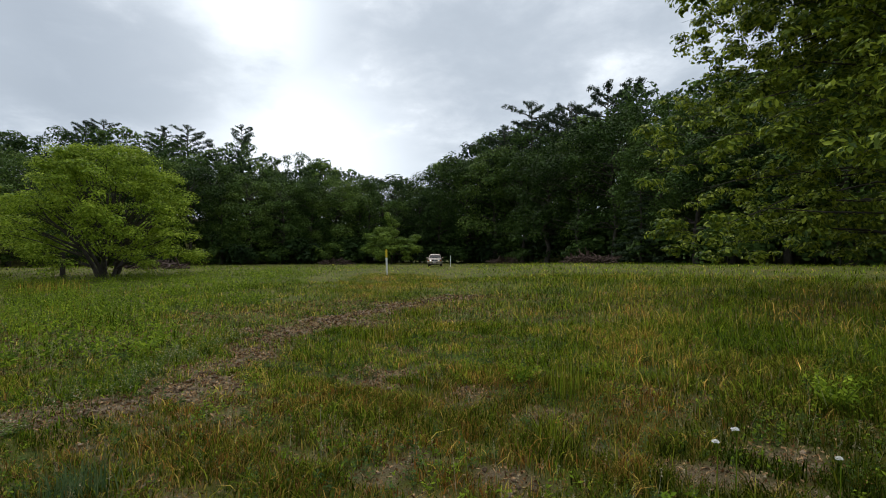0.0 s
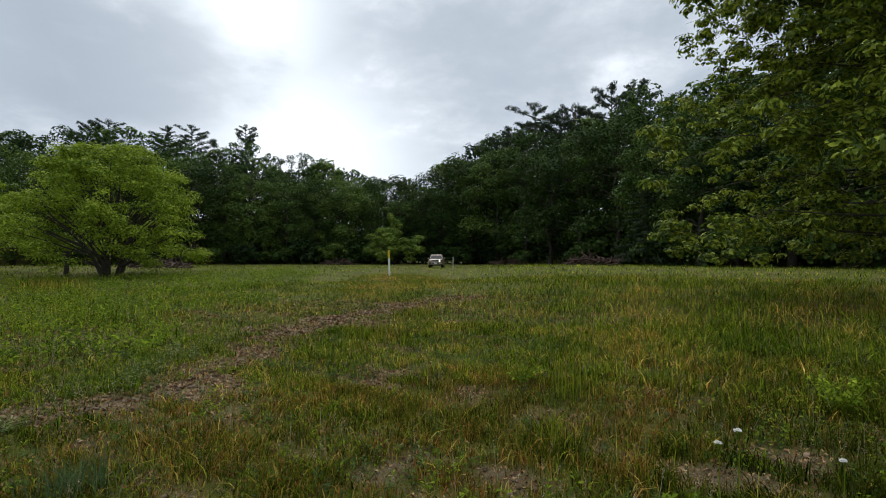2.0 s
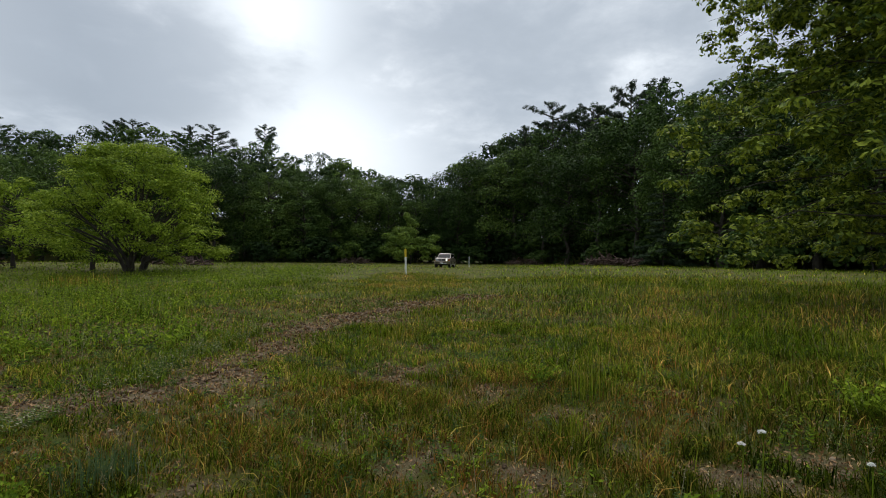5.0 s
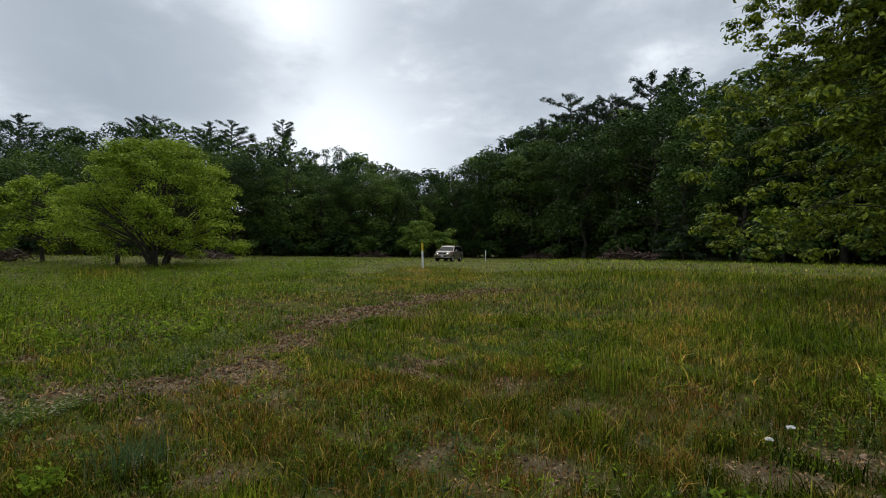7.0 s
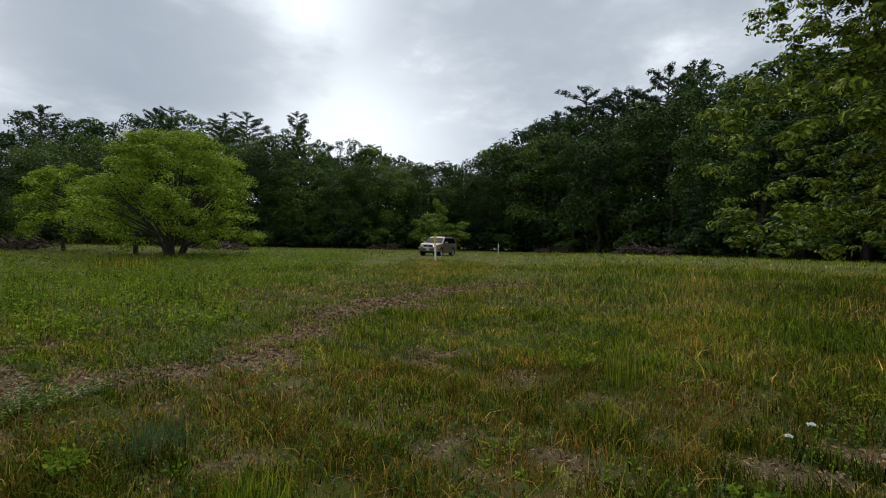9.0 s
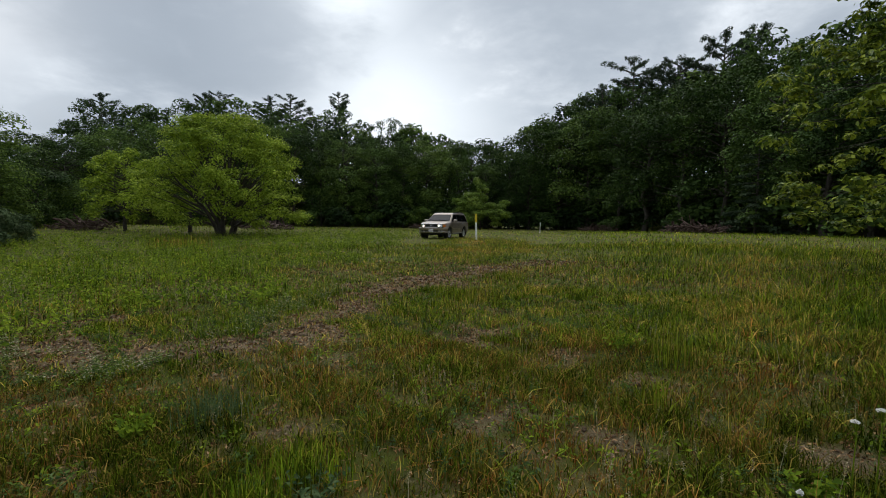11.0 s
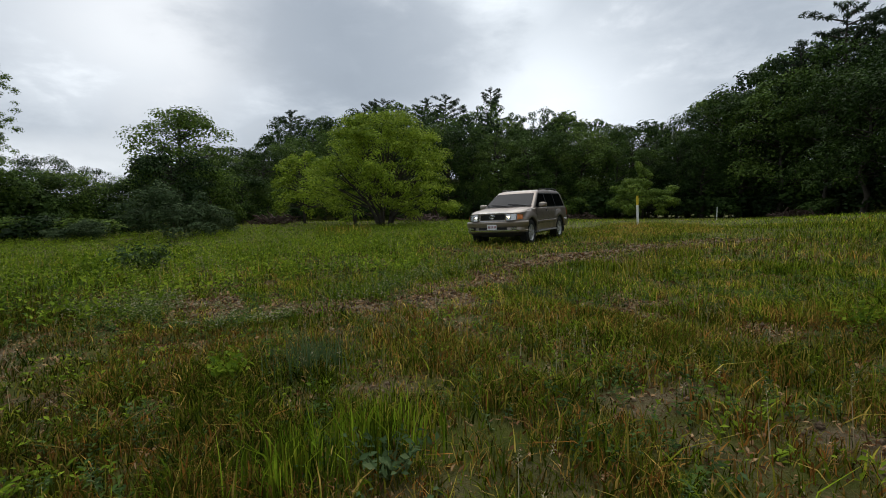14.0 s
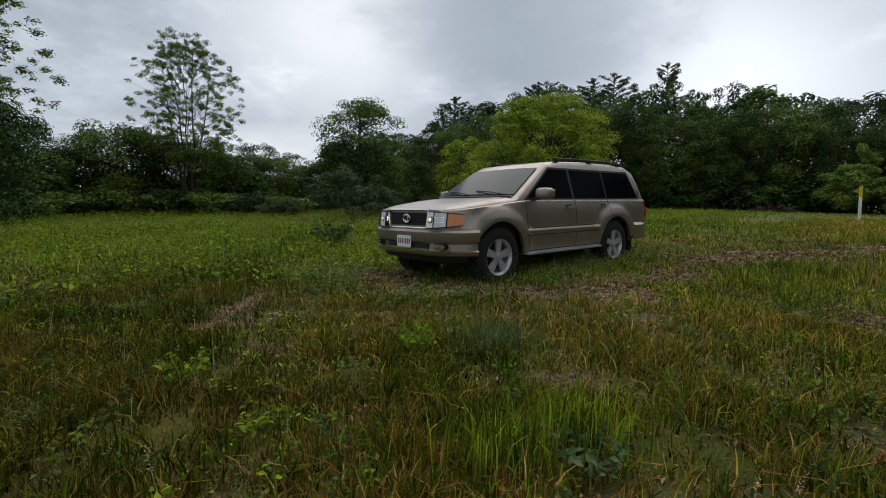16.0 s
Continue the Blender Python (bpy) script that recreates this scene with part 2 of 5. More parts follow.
def land(x, y):
    x, y = np.asarray(x, float), np.asarray(y, float)
    h = np.interp(y, RISE_Y, RISE_Z) + 0.03 * np.clip(x, -18, 6) * np.clip((36 - y) / 22, 0, 1)
    h = h + 0.018 * wave(x, y, 1.3) + 0.010 * wave(x, y, 0.45, 2.0)
    d, az = np.hypot(x, y), np.degrees(np.arctan2(x, y))
    hill_l = 12 * np.clip((d - edge(az) - 12) / 45, 0, 1) ** 1.3 * np.clip((az + 62) / 12, 0, 1) * np.clip((-5 - az) / 8, 0, 1)
    hill_r = 8 * np.clip((d - edge(az) - 8) / 40, 0, 1) * np.clip((az - 2) / 10, 0, 1)
    bank_r = 0.45 * np.clip((az - 2) / 12, 0, 1) * np.clip((100 - az) / 30, 0, 1) * np.clip((d - 14) / 26, 0, 1)
    return h + hill_l + hill_r + bank_r


TRACK = [(-6.2, 4.6), (-4.5, 4.9), (-3.3, 5.5), (-3.3, 7.8), (-3.1, 9.9), (-2.0, 12.2), (-1.1, 13.9), (0.6, 15.2)]
BARE = [(-0.7, 6.3, 0.75), (-0.35, 3.5, 0.35), (0.5, 3.3, 0.3), (1.75, 3.3, 0.4), (-3.6, 2.1, 0.4), (1.0, 4.6, 0.4), (-2.1, 4.5, 0.3), (-5.4, 2.6, 0.5), (-1.6, 10.3, 0.6), (-6.6, 6.3, 0.6), (-4.2, 10.1, 0.5), (-5.1, 9.9, 0.5), (-6.0, 9.7, 0.45), (-2.4, 5.6, 0.5), (0.3, 5.4, 0.35), (2.6, 3.6, 0.4), (-4.6, 2.2, 0.45)]


def bare(x, y):
    """How bare the soil is: 1 on the worn track, 0 under full grass."""
    x, y = np.asarray(x, float), np.asarray(y, float)
    best = np.full(x.shape, 9.0)
    for (ax, ay), (bx, by) in zip(TRACK, TRACK[1:]):
        dx, dy = bx - ax, by - ay
        s = np.clip(((x - ax) * dx + (y - ay) * dy) / (dx * dx + dy * dy), 0, 1)
        best = np.minimum(best, np.hypot(x - ax - s * dx, y - ay - s * dy))
    v = 1.2 - best / 0.95
    for cx, cy, r in BARE:
        v = np.maximum(v, 1.1 - np.hypot(x - cx, y - cy) / r)
    thin_spots = np.clip(0.75 * (wave(x, y, 0.62, 11.0) + 0.55 * wave(x, y, 0.21, 5.0) - 0.95), 0, 0.75) * np.clip((7.5 - np.hypot(x, y)) / 2.5, 0, 1) * np.clip((x + 3.2) / 1.2, 0.35, 1)
    v = np.maximum(v, thin_spots)
    v = v + 0.34 * wave(x, y, 0.33, 1.0) + 0.32 * wave(x, y, 0.13, 3.0)
    return np.clip(v, 0, 1)


def soil():
    m = bpy.data.materials.new("field_soil")
    m.use_nodes = True
    t = m.node_tree
    b = t.nodes["Principled BSDF"]
    pos = t.nodes.new("ShaderNodeNewGeometry").outputs["Position"]
    big = node(t, "ShaderNodeTexNoise", Scale=0.35, Detail=6.0)
    mid = node(t, "ShaderNodeTexNoise", Scale=3.0, Detail=6.0, Roughness=0.65)
    fine = node(t, "ShaderNodeTexNoise", Scale=55.0, Detail=5.0, Roughness=0.7)
    for n in (big, mid, fine):
        t.links.new(pos, n.inputs["Vector"])
    turf = ramp(t, [(0.3, (0.04, 0.06, 0.007)), (0.5, (0.10, 0.115, 0.016)), (0.7, (0.20, 0.16, 0.04))])
    t.links.new(math_node(t, "ADD", math_node(t, "MULTIPLY", big.outputs[0], 0.5), math_node(t, "MULTIPLY", mid.outputs[0], 0.5)), turf.inputs[0])
    dirt = ramp(t, [(0.3, (0.055, 0.036, 0.022)), (0.5, (0.18, 0.128, 0.083)), (0.7, (0.36, 0.275, 0.195))])
    t.links.new(math_node(t, "ADD", math_node(t, "MULTIPLY", mid.outputs[0], 0.4), math_node(t, "MULTIPLY", fine.outputs[0], 0.6)), dirt.inputs[0])
    at = t.nodes.new("ShaderNodeAttribute")
    at.attribute_name = "bare"
    fac = math_node(t, "MULTIPLY", at.outputs["Fac"], math_node(t, "ADD", 0.3, math_node(t, "MULTIPLY", fine.outputs[0], 1.1)), True)
    c = mix_col(t, fac, turf.outputs[0], dirt.outputs[0])
    t.links.new(mix_col(t, 0.5, c, mix_col(t, fine.outputs[0], (0.3, 0.3, 0.3), (1.0, 1.0, 1.0)), "MULTIPLY"), b.inputs["Base Color"])
    b.inputs["Roughness"].default_value = 0.95
    b.inputs["Specular IOR Level"].default_value = 0.15
    bp = t.nodes.new("ShaderNodeBump")
    bp.inputs["Strength"].default_value, bp.inputs["Distance"].default_value = 0.9, 0.03
    t.links.new(math_node(t, "ADD", mid.outputs[0], fine.outputs[0]), bp.inputs["Height"])
    t.links.new(bp.outputs[0], b.inputs["Normal"])
    return m


def axis(fine_lo, fine_hi, step, far):
    mid = list(np.arange(fine_lo, fine_hi + 1e-6, step))
    lo, hi, s = [], [], step
    a, b = fine_lo, fine_hi
    while a > -far or b < far:
        s = min(s * 1.16, 120)
        a, b = a - s, b + s
        lo.append(a)
        hi.append(b)
    return np.array(lo[::-1] + mid + hi)


gx, gy = axis(-14, 9, 0.11, 2600), axis(1, 20, 0.11, 2600)
GX, GY = np.meshgrid(gx, gy)
nx, ny = len(gx), len(gy)
gv = np.stack([GX.ravel(), GY.ravel(), land(GX, GY).ravel()], 1)
ii = (np.arange(ny - 1)[:, None] * nx + np.arange(nx - 1)[None]).ravel()
ground_mesh = mesh_from("ground", gv, np.stack([ii, ii + 1, ii + nx + 1, ii + nx], 1), soil(), True)
att = ground_mesh.attributes.new("bare", "FLOAT", "POINT")
att.data.foreach_set("value", bare(GX, GY).ravel().astype(np.float32))
ground = tagged(new("ground", ground_mesh), "uneven meadow ground with a worn earth track", "ground", kind="structure")


# ---------------------------------------------------------------- trees
def crown_lumps(H, R, base, n, rng, size=0.34, flat=0.7, top=1.0):
    """Clumps over an uneven dome from the height base to H."""
    mid, half = (base + H) / 2, (H - base) / 2
    rows = [(0, 0, mid, R * 0.6, R * 0.6, half * 0.72)]
    for i in range(n):
        u = rng.uniform(-0.95, 1.0)
        a = i * 2.4 + rng.uniform(-0.5, 0.5)
        rr = math.sqrt(max(0.05, 1 - u * u)) * rng.uniform(0.6, 0.95)
        if u < 0:
            rr = max(rr, 0.72) * rng.uniform(0.75, 1.0)
        s = R * size * rng.uniform(0.7, 1.25)
        rows.append((R * rr * math.cos(a) * 0.88, R * rr * math.sin(a) * 0.88, mid + half * u * 0.86 * top, s, s, s * flat))
    return rows


def clumped(lumps, k, f, rng, flat=0.75):
    """Breaks each clump into k smaller ones over its upper and outer side."""
    rows = []
    for x, y, z, a, b, c in lumps:
        for i in range(k):
            d = rng.normal(size=3)
            d[2] = abs(d[2]) * 0.9 - 0.25
            d += np.array([x, y, 0]) / (math.hypot(x, y) + 1e-6) * 0.6
            d /= np.linalg.norm(d)
            q = f * rng.uniform(0.7, 1.3)
            rows.append((x + d[0] * a * 0.72, y + d[1] * b * 0.72, z + d[2] * c * 0.85, a * q, b * q, a * q * flat))
    return rows


def limbs(H, r, lumps, rng, fork=0.25, every=1):
    """A trunk that forks and a limb to each clump."""
    segs, p, rad = [], Vector((0, 0, -0.3)), r
    k = 6
    pts = [p.copy()]
    for i in range(k):
        q = Vector((rng.uniform(-0.02, 0.02) * H, rng.uniform(-0.02, 0.02) * H, H * 0.8 * (i + 1) / k))
        r2 = r * (1 - 0.8 * (i + 1) / k)
        segs.append((p, q, rad * (1.35 if i == 0 else 1), r2))
        p, rad = q, r2
        pts.append(q.copy())
    for L in lumps[::every]:
        end = Vector(L[:3])
        h = max(fork * H, min(end.z - 0.35 * Vector((end.x, end.y, 0)).length, H * 0.72))
        j = min(int(h / (H * 0.8) * k), k - 1)
        a = pts[j].lerp(pts[j + 1], max(0, min(1, h / (H * 0.8) * k - j)))
        m = a.lerp(end, 0.5) + Vector((rng.uniform(-1, 1), rng.uniform(-1, 1), rng.uniform(-0.2, 1.0))) * 0.04 * H
        segs += [(a, m, r * 0.3, r * 0.17), (m, end, r * 0.17, r * 0.04)]
    return segs


def tree(name, H, R, base, n_lumps, n_leaves, leaf, mat, seed, size=0.34, flat=0.7, trunk=0.02, fork=0.25, lumps=None, trunks=None, up=0.3, shell=0.55, sides=6, wide=0.62, droop=0.0, split=0):
    """A tree: a base Empty with a trunk and a crown under it."""
    rng = np.random.default_rng(seed)
    top = new(name)
    lumps = crown_lumps(H, R, base, n_lumps, rng, size, flat) if lumps is None else lumps
    segs = limbs(H, H * trunk, lumps, rng, fork) if trunks is None else trunks
    if split:
        lumps = lumps[:1] + clumped(lumps[1:], split, 0.5, rng, 0.85)
    part("trunk", mesh_from("trunk", *tubes(segs, sides), BARK, True), top)
    P, N = lump_points(lumps, n_leaves, rng, shell, up)
    L = leaf * rng.uniform(0.6, 1.3, n_leaves)
    part("crown", mesh_from("crown", *leaves(P, N, L, L * wide, rng, 0.25, droop), mat), top)
    return top


def pine(name, H, R, seed, bare_to=0.35, n=22, leaf=0.45):
    """A pine with tiers of level boughs."""
    rng = np.random.default_rng(seed)
    top = new(name)
    segs = [((0, 0, -0.3), (0, 0, H * 0.5), H * 0.016, H * 0.011), ((0, 0, H * 0.5), (0, 0, H * 0.98), H * 0.011, H * 0.002)]
    lumps = [(0, 0, H * 0.96, R * 0.16, R * 0.16, H * 0.035)]
    for i in range(n):
        h = H * (bare_to + (0.95 - bare_to) * (i + rng.uniform(0, 0.6)) / n)
        a = i * 2.4 + rng.uniform(-0.6, 0.6)
        k = (h / H - bare_to) / (1 - bare_to)
        r = R * (0.55 + 0.45 * math.sin(k * 2.6)) * (1 - 0.6 * k ** 4) * rng.uniform(0.5, 1.15) if bare_to > 0.2 else R * (1 - 0.8 * k) * rng.uniform(0.75, 1.05)
        end = Vector((math.cos(a) * r, math.sin(a) * r, h + r * (0.34 if bare_to > 0.2 else -0.12)))
        segs.append(((0, 0, h), end, H * 0.005, H * 0.0012))
        for s in (0.4, 0.55, 0.7, 0.83, 0.94, 1.05):
            q = Vector((0, 0, h)).lerp(end, s)
            lumps.append((q.x + rng.uniform(-0.1, 0.1) * r, q.y + rng.uniform(-0.1, 0.1) * r, q.z, r * 0.17, r * 0.17, max(0.2, r * 0.09)))
    part("trunk", mesh_from("trunk", *tubes(segs, 5), BARK, True), top)
    P, N = lump_points(lumps, 7500, rng, 0.2, 0.5)
    L = leaf * rng.uniform(0.6, 1.4, len(P))
    part("crown", mesh_from("crown", *leaves(P, N, L, L * 0.26, rng), NEEDLES), top)
    return top


def put(ob, x, y, turn=0.0, scale=1.0, sink=0.1):
    sx, sy, sz = (scale,) * 3 if isinstance(scale, (int, float)) else scale
    ob.location, ob.rotation_euler, ob.scale = (x, y, float(land(x, y)) - sink), (0, 0, radians(turn)), (sx, sy, sz)
    return ob


def again(proto, x, y, turn, scale):
    c = copy_thing(proto, Matrix.Identity(4))
    return put(c, x, y, turn, scale)


def polar(az, d):
    return d * math.sin(radians(az)), d * math.cos(radians(az))


rt = np.random.default_rng(5)
# full-grown wood trees, 20 m high when unscaled
OAKS = [tree("oak_tree", 20, 7.0, 1.8 + 0.5 * i, 30 + 2 * i, 9400, 0.37, m, 20 + i, 0.3, 0.75, shell=0.72, sides=4, up=0.5, split=7) for i, m in enumerate((LEAF_OAK, LEAF_OAK, LEAF_DARK, LEAF_OAK, LEAF_DARK))]
FAR_OAKS = [tree("oak_tree", 20, 7.0, 1.0, 26, 3400, 0.62, m, 30 + i, 0.32, 0.75, shell=0.75, sides=4, split=5) for i, m in enumerate((LEAF_OAK, LEAF_DARK))]
OAK_LABEL = "dark green broadleaf tree at the edge of the wood"
SKY_AZ = [-95, -84, -70, -62, -58, -50, -47, -42, -35, -28, -18, -14, -9.5, -4, 1, 6, 15, 20, 26, 31, 45, 60]
SKY_UP = [0.13, 0.10, 0.10, 0.08, 0.125, 0.145, 0.188, 0.203, 0.222, 0.226, 0.205, 0.208, 0.168, 0.165, 0.215, 0.252, 0.283, 0.302, 0.318, 0.335, 0.36, 0.36]


def wood_tree(az, d, height, kinds=OAKS):
    src = kinds[int(rt.integers(len(kinds)))]
    x, y = polar(az, d)
    s = max(0.2, (height - float(land(x, y))) / 20.3)
    w = s * rt.uniform(0.85, 1.1) if s > 0.6 else s * rt.uniform(1.1, 1.5)
    ob = src if not src.get("label") else again(src, 0, 0, 0, 1)
    tagged(put(ob, x, y, rt.uniform(0, 360), (w, w, s)), OAK_LABEL, "tree", "trees of the wood")


for row, (gap, step) in enumerate(((1.5, 4.3), (9.0, 4.6), (19.0, 4.6))):
    az = -97.0 + row * 1.3
    while az < 56:
        d = float(edge(az)) + gap + rt.uniform(-1.5, 1.5)
        e = float(np.interp(az, SKY_AZ, SKY_UP))
        if az > 0:
            e *= (0.9, 0.97, 1.0)[row]
        elif -60 < az < -14:
            e *= (0.74, 0.82, 0.88)[row]
        else:
            e *= (0.8, 0.92, 1.0)[row]
        if az > -59 or row == 1:
            wood_tree(az, d, 1.6 + e * d * rt.uniform(0.94, 1.05), OAKS if row < 2 else FAR_OAKS)
        az += step * rt.uniform(0.8, 1.2) * (65 / d if d > 65 else 1)
# the wooded ridge behind
for az in np.arange(-58, -8, 2.7):
    d = 140 + rt.uniform(-5, 5)
    wood_tree(az + rt.uniform(-0.6, 0.6), d, 1.6 + float(np.interp(az, SKY_AZ, SKY_UP)) * d * rt.uniform(0.93, 1.02), FAR_OAKS)

PINE = pine("pine_tree", 20, 4.8, 3, 0.4, 34, 0.42)
for k, (az, d, up, w) in enumerate(((10.6, 92, 0.326, 0.95), (7.4, 92, 0.278, 0.6), (15.2, 82, 0.318, 0.8), (19.2, 84, 0.35, 0.8), (21.5, 84, 0.354, 0.7), (-23.0, 150, 0.258, 0.7), (-28.3, 150, 0.246, 0.9), (-30.5, 150, 0.238, 0.8), (-35.6, 150, 0.236, 0.9), (-37.0, 150, 0.23, 0.7), (-46.0, 150, 0.207, 0.9), (-5.5, 120, 0.163, 0.7))):
    x, y = polar(az, d)
    s = (1.6 + up * d - float(land(x, y))) / 20
    ob = PINE if k == 0 else again(PINE, 0, 0, 0, 1)
    tagged(put(ob, x, y, k * 67, (w * s, w * s, s)), "tall dark green pine above the broadleaf canopy", "pine tree", "pines of the wood")

# shrubs along the foot of the wood
SHRUB = tree("shrub", 3, 2.0, 0.15, 16, 1100, 0.34, LEAF_DARK, 61, 0.42, 0.8, 0.012, 0.05)
SHRUB_B = tree("shrub", 3, 2.0, 0.15, 16, 1100, 0.34, LEAF_MID, 62, 0.42, 0.8, 0.012, 0.05)
k = 0
for az in [a for i, a in enumerate(np.arange(-96, 52, 2.5)) if a < 3 or i % 3 == 0]:
    d = float(edge(az)) - rt.uniform(0.0, 3.5)
    x, y = polar(az + rt.uniform(-0.8, 0.8), d)
    s = rt.uniform(0.6, 1.15) * (1.5 if -20 < az < 3 else 1.2 if az > 3 else 1.0)
    src = SHRUB_B if (k % 3 == 0 and az < -10) else SHRUB
    ob = src if not src.get("label") else again(src, 0, 0, 0, 1)
    tagged(put(ob, x, y, rt.uniform(0, 360), (s * 1.25, s * 1.25, s)), "low green shrub at the foot of the wood", "shrub", "shrubs along the wood")
    k += 1

# undergrowth that closes the foot of the wood
for az in np.arange(-24, 50, 3.1):
    x, y = polar(az, float(edge(az)) + rt.uniform(5, 14))
    again(SHRUB, x, y, rt.uniform(0, 360), (2.4, 2.4, rt.uniform(1.4, 2.0)))
for az in (-3.5, -1.5, 0.2, 1.8, 3.4, 5.0, 6.6, 8.2):
    for gap in (3, 17):
        x, y = polar(az + gap * 0.05, float(edge(az)) + gap)
        again(SHRUB, x, y, az * 50, (2.0, 2.0, 1.5))

for az in np.arange(-58, 50, 3.3):
    x, y = polar(az, float(edge(az)) + rt.uniform(17, 26))
    again(SHRUB, x, y, rt.uniform(0, 360), (2.7, 2.7, rt.uniform(1.7, 2.3)))

# a dark spruce and a rounded maple before the wood
spruce = pine("spruce_tree", 9, 3.4, 9, 0.05, 40, 0.32)
x, y = polar(22.6, 53)
tagged(put(spruce, x, y), "brownish green spruce before the dark wood", "spruce tree")
mid_lumps = [(0, 0, 7.6, 1.2, 1.2, 1.3), (0.3, 0.5, 6.2, 2.0, 2.0, 1.3), (-2.6, 0, 4.6, 2.3, 2.2, 1.4), (2.8, 0.2, 4.4, 2.4, 2.2, 1.4), (0, -1.2, 4.4, 2.6, 2.0, 1.6), (-3.6, 0.2, 2.6, 2.0, 2.0, 1.3), (3.8, -0.2, 2.7, 2.1, 2.0, 1.2), (0.3, -1.8, 2.4, 2.6, 2.0, 1.4), (-1.8, -1.0, 1.5, 1.6, 1.6, 1.0), (2.2, -0.6, 1.6, 1.6, 1.6, 1.0)]
rm = np.random.default_rng(8)
mid_lumps = [(x + rm.uniform(-0.75, 0.75) * a, y + rm.uniform(-0.75, 0.75) * b, z + rm.uniform(-0.6, 0.7) * c, a * 0.45, b * 0.45, c * 0.42) for x, y, z, a, b, c in mid_lumps for k in range(6)] + [(-2.2, 0, 5.9, 1.0, 1.0, 0.8), (-0.7, 0, 8.6, 0.6, 0.6, 0.7)]
LEAF_MAPLE = material("bright_maple_leaves", [(0.0, (0.05, 0.09, 0.014)), (0.5, (0.135, 0.21, 0.03)), (1.0, (0.25, 0.34, 0.05))], 0.4, 3.0, 0.6, bump=0, island=0.7, through=0.2, spec=0.1)
maple = tree("maple_tree", 9, 5, 1, 0, 12000, 0.32, LEAF_MAPLE, 31, lumps=mid_lumps, shell=0.6, up=0.5)
x, y = polar(-6.2, 84)
tagged(put(maple, x, y), "mid green maple standing before the wood", "tree")

# the pale spreading tree in the meadow, with several stems
rh = np.random.default_rng(77)
pale_lumps = []
for i in range(330):
    u = rh.uniform(0, 1) ** 0.85
    a = i * 2.39996
    h = 1.0 + 7.0 * u
    rad = 5.15 * math.sqrt(max(0.02, 1 - max(0, (h - 2.2) / 6.2) ** 1.9)) * (1.0 if h > 1.9 else 0.87) * (1 + 0.13 * math.sin(3 * a + h * 1.1))
    f = rh.uniform(0.25, 1.0) ** 0.5
    s = rh.uniform(0.35, 0.75)
    pale_lumps.append((rad * f * math.cos(a), rad * f * math.sin(a), h + rh.uniform(-0.35, 0.35) - 0.25 * f, s * 1.1, s * 1.1, s * 0.72))
stems = []
for i in range(7):
    a = i * 0.9 + 0.3
    p = Vector((0.35 * math.cos(a), 0.35 * math.sin(a), -0.2))
    rad = 0.17
    for s in range(5):
        q = p + Vector((math.cos(a) * (0.28 + 0.15 * s), math.sin(a) * (0.28 + 0.15 * s), 0.95)) + Vector(rh.uniform(-0.2, 0.2, 3))
        stems.append((p, q, rad, rad * 0.72))
        p, rad = q, rad * 0.72
for L in pale_lumps[::3]:
    e = Vector(L[:3])
    a = Vector((e.x * 0.25, e.y * 0.25, max(0.7, e.z * 0.5)))
    m = a.lerp(e, 0.5) + Vector(rh.uniform(-0.3, 0.3, 3)) + Vector((0, 0, 0.15))
    stems += [(a, m, 0.055, 0.03), (m, e, 0.03, 0.008)]
pale = tree("pale_tree", 10, 7, 1, 0, 52000, 0.15, LEAF_PALE, 41, lumps=pale_lumps, trunks=stems, shell=0.3, up=0.7)
PALE_XY = polar(-35.2, 36.0)
tagged(put(pale, *PALE_XY, 20, 1.0), "spreading pale yellow-green tree with dark forked stems", "tree")
small_lumps = [(r[0] * 0.55, r[1] * 0.55, 0.5 + r[2] * 0.62, r[3] * 0.7, r[4] * 0.7, r[5]) for r in pale_lumps[::4]]
small = tree("small_tree", 6, 3, 1, 0, 7000, 0.2, LEAF_PALE, 43, lumps=small_lumps, shell=0.3, up=0.6)
tagged(put(small, *polar(-44.3, 44), 0, 1.08), "small bright green tree beside the pale one", "tree")

# trees of the hedge at the side of the meadow
thin_l = []
for i in range(620):
    u = (i + 0.5) / 620
    h = 3.4 + 9.4 * u
    a = i * 2.4
    r = 2.9 * math.sin(math.pi * (0.12 + 0.8 * u)) ** 0.8 * rh.uniform(0.3, 1.0)
    s = rh.uniform(0.14, 0.3)
    thin_l.append((r * math.cos(a) * 1.25 + (0.6 if i % 3 else -1.2), r * math.sin(a) * 1.25, h + rh.uniform(-0.7, 0.7), s * 1.1, s * 1.1, s * 0.95))
thin_s = []
for k in range(5):
    a = k * 1.3 + 0.4
    p, rad = Vector((0.25 * math.cos(a), 0.25 * math.sin(a), -0.2)), 0.13
    for s in range(7):
        q = p + Vector((math.cos(a) * (0.12 + 0.05 * k), math.sin(a) * (0.12 + 0.05 * k), 1.75 - 0.06 * k)) + Vector(rh.uniform(-0.16, 0.16, 3))
        thin_s.append((p, q, rad, rad * 0.78))
        p, rad = q, rad * 0.78
for L in thin_l[::3]:
    e = Vector(L[:3])
    a = Vector((e.x * 0.35, e.y * 0.35, e.z - 1.3 * rh.uniform(0.6, 1.2)))
    m = a.lerp(e, 0.5) + Vector(rh.uniform(-0.25, 0.25, 3)) + Vector((0, 0, 0.2))
    thin_s += [(a, m, 0.022, 0.012), (m, e, 0.012, 0.004)]
